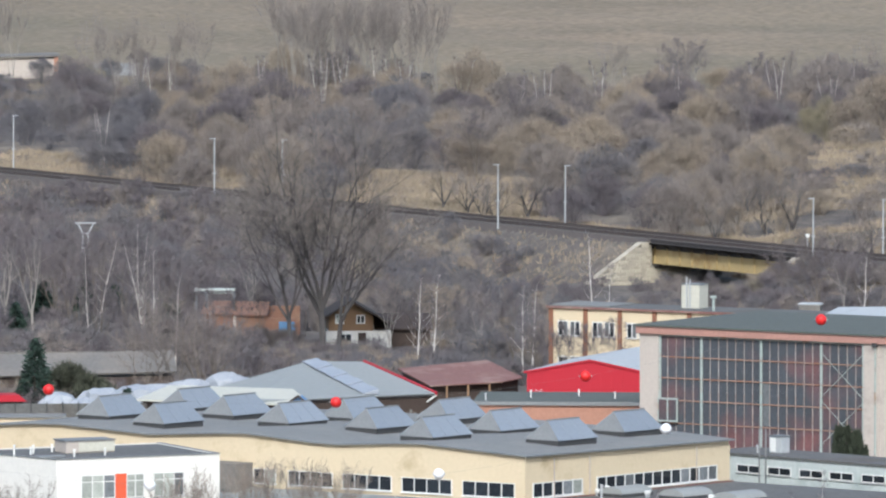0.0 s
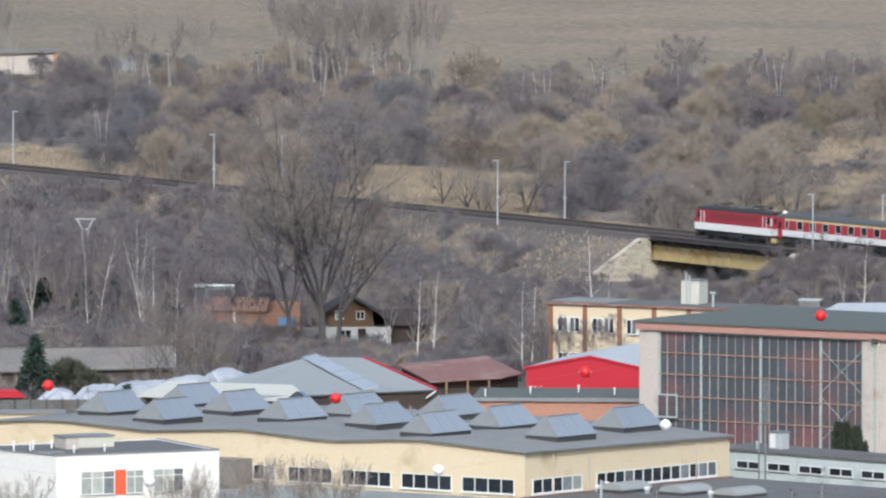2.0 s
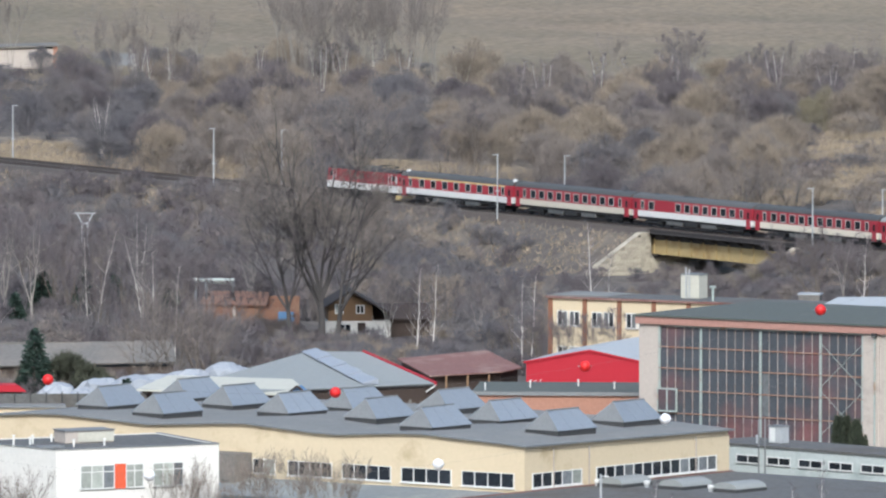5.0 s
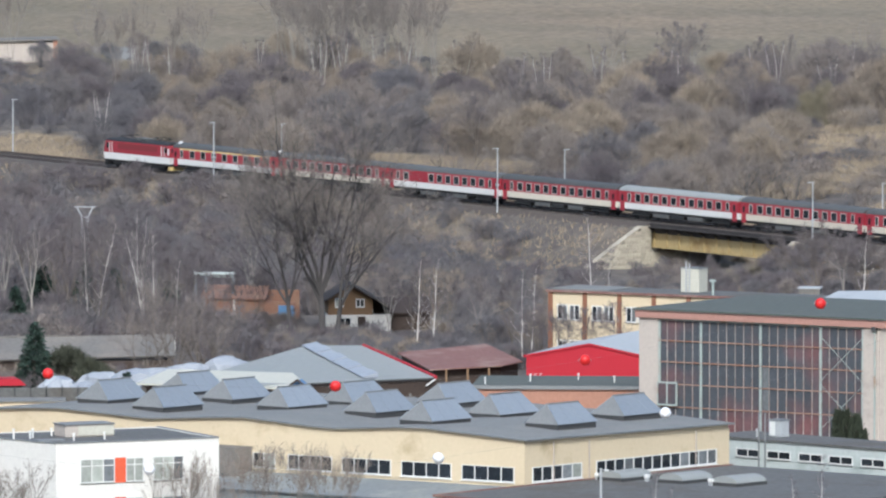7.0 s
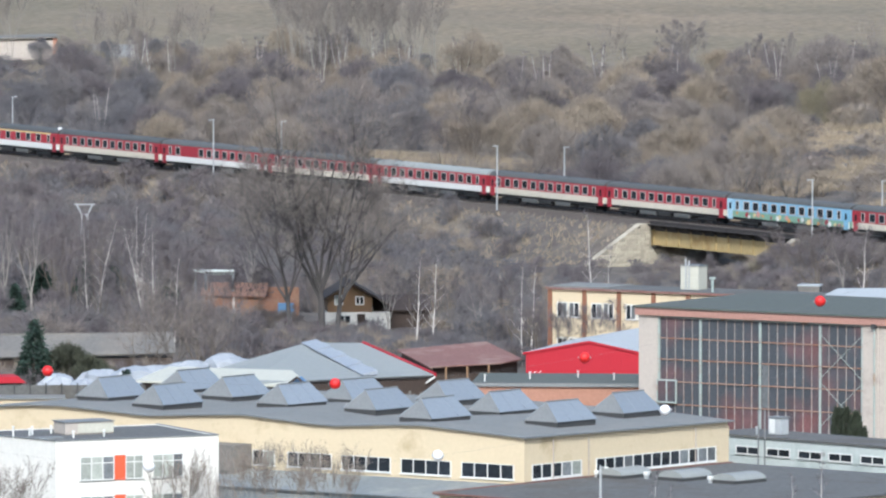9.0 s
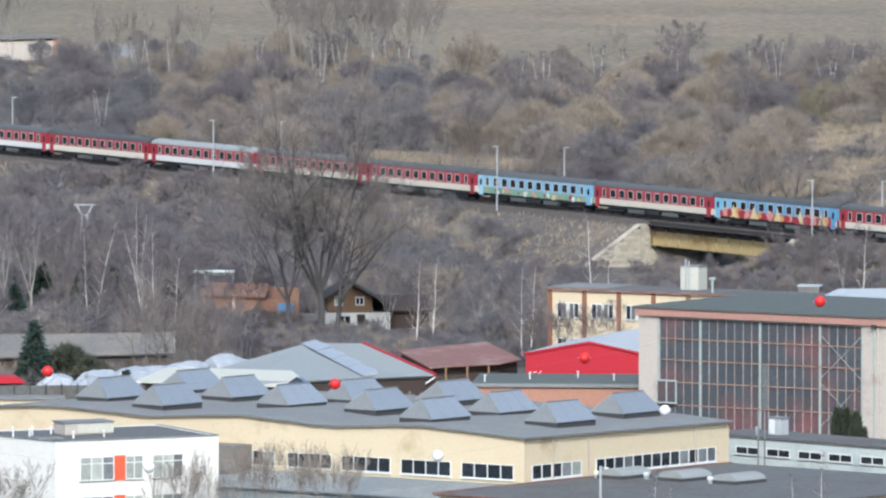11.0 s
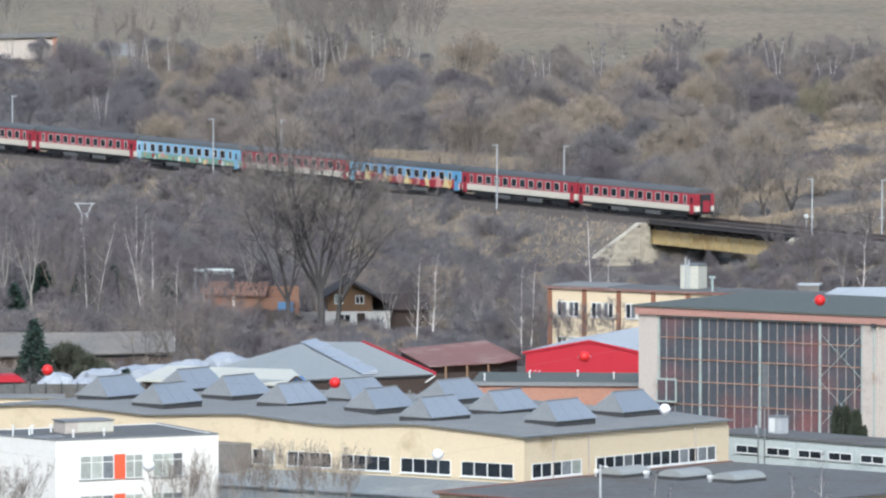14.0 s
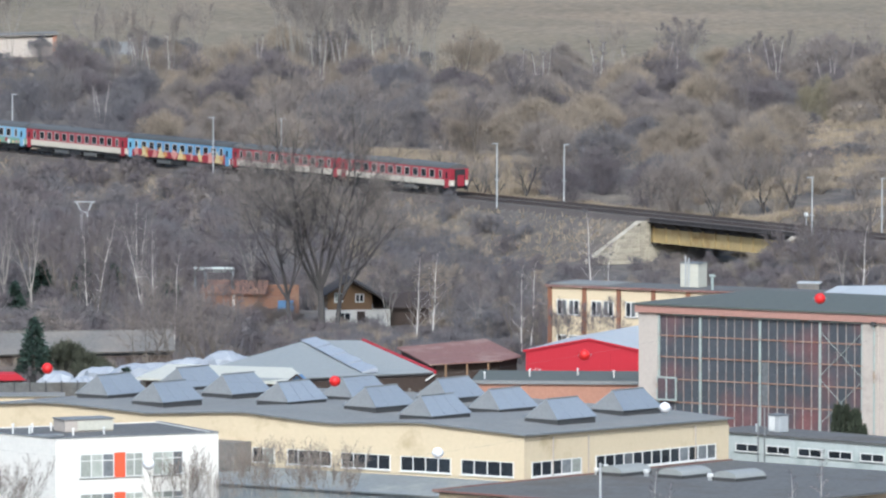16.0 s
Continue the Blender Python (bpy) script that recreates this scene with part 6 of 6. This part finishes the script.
def grow_birch(rng, H, r, stems=1, lean=0.08, reach=0.26):
    """Slender leaders to the top with thin rising side branches."""
    limbs = bmesh.new()
    P, D, L = [], [], []
    for k in range(stems):
        a = 2 * math.pi * k / stems + rng.uniform(-0.5, 0.5)
        d = Vector((lean * math.cos(a), lean * math.sin(a), 1)).normalized()
        q = Vector((0.25 * math.cos(a), 0.25 * math.sin(a), -0.3)) if stems > 1 else Vector((0, 0, -0.3))
        h = H * rng.uniform(0.85, 1.0)
        n = 11
        for i in range(n):
            f = (i + 1) / n
            d = (d + Vector(rng.normal(0, 0.035, 3)) + Vector((0, 0, 0.03))).normalized()
            nq = q + d * (h / n)
            tube(limbs, q, nq, r * (1 - 0.9 * i / n), r * (1 - 0.9 * f), 6)
            if f > 0.22:
                for _ in range(3):
                    b = rng.uniform(0, 2 * math.pi)
                    bd = Vector((math.cos(b) * 0.75, math.sin(b) * 0.75, rng.uniform(0.45, 1.0))).normalized()
                    bl = h * reach * (1.08 - f) * rng.uniform(0.6, 1.1) + 0.35
                    mid = nq + bd * bl * 0.55
                    end = mid + (bd + Vector((0, 0, 0.15))).normalized() * bl * 0.45
                    br = max(0.012, r * 0.26 * (1.1 - f))
                    tube(limbs, nq, mid, br, br * 0.7, 4)
                    tube(limbs, mid, end, br * 0.7, 0.008, 3)
                    m = 16
                    t = rng.uniform(0.2, 1.0, m)[:, None]
                    P.append(np.array(nq) * (1 - t) + np.array(end) * t)
                    D.append(unit(np.tile(np.array(bd), (m, 1)) + rng.normal(0, 0.6, (m, 3)) + (0, 0, 0.15)))
                    L.append(rng.uniform(0.35, 1.0, m))
            q = nq
    P, D, L = np.concatenate(P), np.concatenate(D), np.concatenate(L)
    return limbs, slivers(rng, P, D, L, rng.uniform(0.022, 0.045, len(P)))


def grow_limbed(rng, H, trunk, clear=0.25, limbs=4, open_=0.5, lean=(0.0, 0.0), twigs=3, twig_w=0.022, depth=3):
    """A tall bare tree: a short trunk, limbs that rise and bend upwards, branches along them, and fine twigs."""
    wood_bm = bmesh.new()
    P, D, L, W = [], [], [], []

    def branch(p, d, length, r, level):
        n = (3, 4, 5, 7)[level]
        q, dirn, r0 = p.copy(), d.normalized(), r
        for i in range(n):
            f = (i + 1) / n
            dirn = (dirn + Vector(rng.normal(0, 0.11, 3)) + Vector((0, 0, 0.045))).normalized()
            nq = q + dirn * (length / n)
            r1 = max(0.012, r * (1 - 0.88 * f))
            if level > 0:
                tube(wood_bm, q, nq, r0, r1, (3, 4, 5, 7)[level])
            else:
                P.append(np.array([q])), D.append(np.array([dirn])), L.append(np.array([length / n * 1.15])), W.append(np.array([r0 * 1.8 + 0.008]))
            q, r0 = nq, r1
            if level > 0 and f > (0.22 if level > 1 else 0.45):
                for _ in range(2 if level == 2 or (level == 3 and f < 0.9) else 1):
                    side = Vector(rng.normal(0, 1, 3))
                    side = (side - dirn * side.dot(dirn)).normalized()
                    a = rng.uniform(0.5, 1.0)
                    cd = (dirn * math.cos(a) + side * math.sin(a) + Vector((0, 0, 0.10))).normalized()
                    branch(nq, cd, length * (0.22 + 0.46 * (1.05 - f)) * rng.uniform(0.7, 1.15), max(0.012, r1 * 0.62), level - 1)
            if level <= 1:
                m = twigs
                P.append(np.tile(np.array(q), (m, 1)))
                D.append(unit(np.tile(np.array(dirn), (m, 1)) + rng.normal(0, 0.5, (m, 3)) + (0, 0, 0.2)))
                L.append(rng.uniform(0.45, 1.15, m))
                W.append(rng.uniform(0.6, 1.3, m) * twig_w)
    q, r = Vector((0, 0, -0.4)), trunk
    d = Vector((lean[0], lean[1], 1)).normalized()
    for i in range(3):
        nq = q + (d + Vector(rng.normal(0, 0.04, 3))).normalized() * (H * clear / 3 + 0.13)
        tube(wood_bm, q, nq, r, r * 0.92, 8)
        q, r = nq, r * 0.92
    for k in range(limbs):
        a = 2 * math.pi * k / limbs + rng.uniform(-0.4, 0.4)
        o = open_ * rng.uniform(0.5, 1.15)
        ld = Vector((math.cos(a) * o + lean[0] * 1.5, math.sin(a) * o + lean[1], 1)).normalized()
        branch(q - d * (0.3 * k % 1.1), ld, H * (1 - clear) * rng.uniform(0.72, 1.0), r * rng.uniform(0.55, 0.75), depth)
    P, D, L, W = (np.concatenate(x) for x in (P, D, L, W))
    return wood_bm, slivers(rng, P, D, L, W)


def limbed_tree(name, m, label, category, group, rng, bark, twig, **kw):
    t = thing(name, m, label, category, group)
    limbs, tw = grow_limbed(rng, **kw)
    part("trunk", limbs, bark, t)
    part("crown", fast_mesh("crown", tw, twig), None, t)
    return t


def tree(name, m, label, category, group, rng, bark, twig, **kw):
    t = thing(name, m, label, category, group)
    limbs, tw = grow_tree(rng, **kw)
    part("trunk", limbs, bark, t)
    part("crown", fast_mesh("crown", tw, twig), None, t)
    return t


def spruce(m, label, H, R, needles, rng, layers=16):
    t = thing("conifer", m, label, "conifer", "conifers")
    bm = bmesh.new()
    tube(bm, (0, 0, -0.3), (0, 0, H), 0.16, 0.02, 7)
    part("trunk", bm, M["bark"], t)
    out = []
    for i in range(layers):
        f = i / layers
        z = H * (0.08 + 0.9 * f)
        r = R * (1 - f) ** 0.8 + 0.12
        n = int(190 * (1 - f) + 50)
        a = rng.uniform(0, 2 * math.pi, n)
        rad = r * rng.uniform(0.15, 1.05, n) ** 0.7
        P = np.stack([np.cos(a) * rad, np.sin(a) * rad, z + rng.normal(0, 0.16, n) - 0.25 * rad], 1)
        D = unit(np.stack([np.cos(a), np.sin(a), np.full(n, -0.15)], 1) + rng.normal(0, 0.35, (n, 3)))
        out.append(slivers(rng, P - D * 0.2, D, rng.uniform(0.4, 0.85, n), rng.uniform(0.16, 0.34, n)))
    part("crown", fast_mesh("crown", np.concatenate(out), needles), None, t)
    return t


def floor_at(x, y, *turn):
    return pose(x, y, float(ground(x, y)) - 0.05, *turn)


def build_trees():
    rng = np.random.default_rng(23)
    # the great bare tree before the line
    big = dict(group="great bare trees", rng=rng, bark=M["limb"], twig=TWIG["grey"])
    limbed_tree("great_bare_tree", floor_at(-16.5, 1117), "tall leafless tree with dark limbs beside a house", "tree", H=19.5, trunk=0.28, clear=0.26, limbs=5, open_=0.55, lean=(-0.08, 0), **big)
    limbed_tree("great_bare_tree", floor_at(-13.3, 1118), "great leafless tree, tallest of its group, dark limbs", "tree", H=27.0, trunk=0.42, clear=0.20, limbs=7, open_=0.46, lean=(-0.05, 0), **big)
    limbed_tree("great_bare_tree", floor_at(-11.9, 1116), "leaning leafless tree with long dark limbs", "tree", H=20.5, trunk=0.32, clear=0.20, limbs=5, open_=0.58, lean=(0.13, 0), **big)
    # birches
    kinds = []
    for x, y, H, r, stems, lean in ((-49.8, 1117, 12.5, 0.09, 3, 0.14), (-39.0, 1128, 13.5, 0.09, 2, 0.10), (-2.8, 1099, 11.5, 0.10, 1, 0.03), (-47.6, 1413, 9.5, 0.10, 3, 0.10), (-6.0, 1512, 10.0, 0.12, 1, 0.05)):
        t = thing("birch", floor_at(x, y), "slender white-barked birch without leaves", "birch", "bare birches")
        limbs, tw = grow_birch(rng, H, r, stems, lean)
        part("trunk", limbs, M["birchbark"], t)
        part("crown", fast_mesh("crown", tw, TWIG["purple"]), None, t)
        kinds.append(t)
    pale = [limbed_tree("pale_bare_tree", floor_at(x, y), "pale-barked leafless tree forking above scrub", "tree", "pale bare trees", rng, M["palebark"] if h > 13 else M["bark"], TWIG["purple"],
                        H=h, trunk=0.17, clear=0.28, limbs=4, open_=0.3, twigs=7, twig_w=0.03, depth=2) for x, y, h in ((-46.0, 1136, 13.5), (-42.2, 1138, 13.0), (-38.6, 1131, 12.0))]
    for i, (x, y, k) in enumerate(((-49.6, 1150, 1.0), (-44.0, 1150, 0.85), (-36.0, 1145, 0.8), (-33.4, 1128, 0.85), (-31.0, 1110, 0.9), (-40.4, 1120, 0.75), (-34.8, 1165, 0.9), (-47.8, 1170, 0.9),
                                   (-28.6, 1135, 0.8), (-51.5, 1180, 1.0), (-41.0, 1180, 0.8), (-37.5, 1110, 0.7), (46.5, 1175, 0.7), (30.5, 1150, 0.6), (24.0, 1140, 0.6), (-22.0, 1165, 0.7), (7.5, 1092, 0.75), (10.2, 1066, 0.6))):
        copy_thing(pale[i % 3], floor_at(x, y, 0, 0, 71 * i) @ Matrix.Diagonal((k, k, k, 1)))
    for i in range(34):
        x, y, k = rng.uniform(-62, 62), rng.uniform(1330, 1560), rng.uniform(0.55, 0.8)
        if not (30 < x and y < 1460):
            copy_thing(pale[i % 3], floor_at(x * y / 1500, y, 0, 0, 41 * i) @ Matrix.Diagonal((k, k, k, 1)))
    for x, y, h in ((-30.4, 1031, 11.5), (-27.6, 1033, 12.0), (-24.6, 1031, 10.0)):
        limbed_tree("bare_tree", floor_at(x, y), "leafless tree with grey limbs rising between low sheds", "tree", "bare trees", rng, M["bark"], TWIG["grey"],
                    H=h, trunk=0.15, clear=0.16, limbs=5, open_=0.6, twigs=3, twig_w=0.026, depth=2)
    for i, (x, y) in enumerate(((-26.0, 1118), (-22.5, 1122), (-20.5, 1128), (-6.0, 1118), (-3.4, 1122), (0.8, 1116), (4.0, 1108), (12.4, 1064), (15.2, 1061), (18.0, 1062), (10.4, 1068))):
        copy_thing(pale[i % 3], floor_at(x, y, 0, 0, 83 * i) @ Matrix.Diagonal((0.62, 0.62, 0.62, 1)))
    more = [(2, -1.0, 1104, 40), (2, 8.6, 1084, 120), (2, 9.6, 1090, 10), (2, 17.4, 1180, 200), (1, -32.5, 1120, 200),
            (2, 47.8, 1150, 60), (2, -29.0, 1098, 60), (1, -35, 1160, 100), (0, -52, 1165, 50), (2, 18.2, 1112, 90)]
    for k, x, y, a in more:
        copy_thing(kinds[k], floor_at(x, y, 0, 0, a))
    # far birches and tall thin trees at the wood's upper edge
    far = [(3, -15.5, 1540, 10), (3, -10.5, 1545, 60), (3, -18.5, 1538, 100), (3, -8.0, 1540, 200), (3, -46, 1530, 0), (3, -44, 1534, 90), (3, -28, 1532, 40), (3, -6, 1512, 70), (3, 2.8, 1528, 200), (3, 11.0, 1490, 10), (3, 23.5, 1520, 310), (3, 27.0, 1500, 60), (3, 33.5, 1525, 140),
           (3, 35.0, 1496, 220), (3, 57, 1490, 33), (3, -41, 1536, 210), (3, 15.0, 1496, 100), (3, 46.5, 1512, 75), (3, 50, 1520, 15), (3, 61, 1515, 250)]
    for i, (k, x, y, a) in enumerate(far):
        copy_thing(kinds[3 + i % 2], floor_at(x, y, 0, 0, a))
    pop = [tree("tall_bare_tree", floor_at(x, y), "tall upright leafless poplar beyond the wood", "tree", "tall bare trees", rng, M["palebark"], TWIG["grey"],
                height=h, spread=0.42, stems=3, split=2, levels=3, trunk=0.12, lift=0.7, twigs=7, lean=0.1, twig_len=1.2) for x, y, h in ((-19, 1560, 18), (-12.5, 1565, 20))]
    for i, (x, y) in enumerate(((-23, 1552), (-16, 1556), (-9.5, 1546), (-6.5, 1552), (-3.5, 1548), (-14, 1542), (-21, 1541), (-46, 1556), (-50, 1548), (-42, 1552), (-1, 1556), (-54, 1552), (-37.5, 1549),
                                (-24, 1562), (-20, 1549), (-17.5, 1563), (-11, 1558), (-13, 1550), (-8, 1563), (-5, 1558), (-18, 1545), (-22, 1568), (-10, 1570), (-67.5, 1586), (26, 1549), (36, 1540), (53, 1539), (65, 1541))):
        sc = 0.62 if x > 10 else (0.8 if x < -30 else 1.0)
        m = floor_at(x, y, 0, 0, 47 * i)
        copy_thing(pop[i % 2], m @ Matrix.Diagonal((sc, sc, sc, 1)))
    # bare trees by the sheds and before the works
    near = [tree("bare_tree", floor_at(x, y), "leafless multi-stemmed tree beside low sheds", "tree", "bare trees", rng, M["bark"], TWIG["purple"],
                 height=h, spread=0.7, stems=3, split=2, levels=4, trunk=0.2, lift=0.4, twigs=2, lean=0.25, twig_len=1.0) for x, y, h in ((-28.5, 1068, 11), (-25.5, 1068, 10))]
    for k, x, y, a in ((0, -23.8, 1060, 80), (1, 49, 1165, 10), (0, 44, 1180, 20)):
        copy_thing(near[k], floor_at(x, y, 0, 0, a))
    young = [tree("young_bare_tree", floor_at(x, y), "young leafless tree with fine pale twigs", "tree", "young bare trees", rng, M["palebark"], TWIG["tan"],
                  height=h, spread=0.62, stems=4, split=2, levels=3, trunk=0.05, lift=0.6, twigs=3, lean=0.22, twig_len=0.6) for x, y, h in ((-21.3, 878, 9.0), (-36.3, 868, 8.6))]
    for k, x, y, a, s in ((0, -17.0, 886, 30, 0.98), (1, -13.6, 889, 130, 0.95), (0, -10.2, 888, 70, 0.95), (1, -38.6, 869, 60, 0.9), (0, -19.8, 876, 200, 0.8), (1, -23.4, 880, 110, 0.9), (0, -15.2, 888, 10, 1.0), (1, -11.8, 889, 200, 1.0), (1, -8.6, 890, 20, 0.9)):
        copy_thing(young[k], floor_at(x, y, 0, 0, a) @ Matrix.Diagonal((s, s, s, 1)))
    for x, y, a, s in ((18.2, 872, 10, 0.62), (19.6, 873, 80, 0.5), (33.0, 880, 100, 0.7), (30.6, 878, 190, 0.55)):
        copy_thing(kinds[2], floor_at(x, y, 0, 0, a) @ Matrix.Diagonal((s, s, s, 1)))
    # bare trees behind the line with dark forked limbs
    dark = limbed_tree("forked_tree", floor_at(48.9, 1241), "dark forked leafless tree behind the railway", "tree", "forked trees", rng, M["limb"], TWIG["grey"],
                       H=8.0, trunk=0.26, clear=0.14, limbs=5, open_=0.75, twigs=4, twig_w=0.03, depth=2)
    for i, (x, y, k) in enumerate(((40.5, 1272, 1.0), (37.2, 1277, 0.9), (43.6, 1268, 0.85), (33.0, 1290, 0.9), (53.5, 1258, 1.0), (46.0, 1264, 0.8), (30.0, 1285, 0.9), (38.8, 1296, 0.9))):
        copy_thing(dark, floor_at(x, y, 0, 0, 57 * i + 20) @ Matrix.Diagonal((k, k, k, 1)))
    for s, w, a in ((24, 20, 40), (18, 18, 150), (33, 22, 250), (13, 17, 80), (10, 20, 310), (-36, 17, 120)):
        q = on_track(s, w)
        copy_thing(dark, floor_at(q.x, q.y, 0, 0, a) @ Matrix.Diagonal((0.8, 0.8, 0.8, 1)))
    # conifers
    for x, y, R, H in ((-38.6, 1041, 2.7, 7.4), (-35.9, 1038, 2.3, 5.8), (-34.6, 1028, 2.6, 4.4)):
        t = thing("pine", floor_at(x, y), "ragged olive green pine beside low sheds", "conifer", "pines")
        bm = bmesh.new()
        tube(bm, (0, 0, -0.3), (0.2, 0, H * 0.8), 0.16, 0.04, 7)
        part("trunk", bm, M["bark"], t)
        part("crown", fast_mesh("crown", bush(rng, R, H, 1700, 11, 0.13, 0.5), M["pineneedles"]), None, t)
    for x, y, R, H in ((37.0, 946, 0.6, 6.6), (37.8, 947, 0.7, 6.5), (38.7, 946, 0.7, 6.2), (39.4, 947, 0.5, 4.6)):
        t = thing("cypress", floor_at(x, y), "dark olive columnar cypress behind a blue annex", "conifer", "cypresses")
        bm = bmesh.new()
        tube(bm, (0, 0, -0.3), (0, 0, H * 0.8), 0.12, 0.03, 7)
        part("trunk", bm, M["bark"], t)
        q = rng.uniform(0, 1, 1500) ** 0.8
        a = rng.uniform(0, 2 * math.pi, 1500)
        rad = R * np.sqrt(np.clip(np.sin(np.pi * (0.12 + 0.86 * q)), 0, 1)) * rng.uniform(0.5, 1.0, 1500)
        Pc = np.stack([np.cos(a) * rad, np.sin(a) * rad, q * (H - 0.4)], 1)
        Dc = unit(np.stack([np.cos(a) * 0.4, np.sin(a) * 0.4, np.ones(1500)], 1) + rng.normal(0, 0.2, (1500, 3)))
        part("crown", fast_mesh("crown", slivers(rng, Pc, Dc, rng.uniform(0.3, 0.6, 1500), rng.uniform(0.12, 0.22, 1500)), M["cypress"]), None, t)
    spruce(floor_at(-41.9, 1040), "dark green spruce beside low sheds", 8.4, 2.5, M["needles"], rng)
    spruce(floor_at(-31.6, 1012), "small dark green conifer between roofs", 5.3, 0.9, M["needles"], rng, 9)
    for x, y, h, r in ((-45.6, 1152, 7.0, 2.4), (-40.8, 1156, 6.5, 2.4), (-37.6, 1158, 6.0, 2.2), (-30.6, 1142, 5.5, 2.2)):
        spruce(floor_at(x, y), "dark spruce half hidden among bare trees", h, r, M["needles"], rng)
    spruce(floor_at(-47.5, 1125), "dark spruce among bare birches", 6.2, 2.0, M["needles"], rng)
    spruce(floor_at(-40.3, 1142), "dark spruce among bare birches", 5.5, 1.8, M["needles"], rng)
    spruce(floor_at(31.0, 1500), "small dark spruce in a bare wood", 6.5, 1.7, M["needles"], rng)


build_woods()
build_trees()
motions()
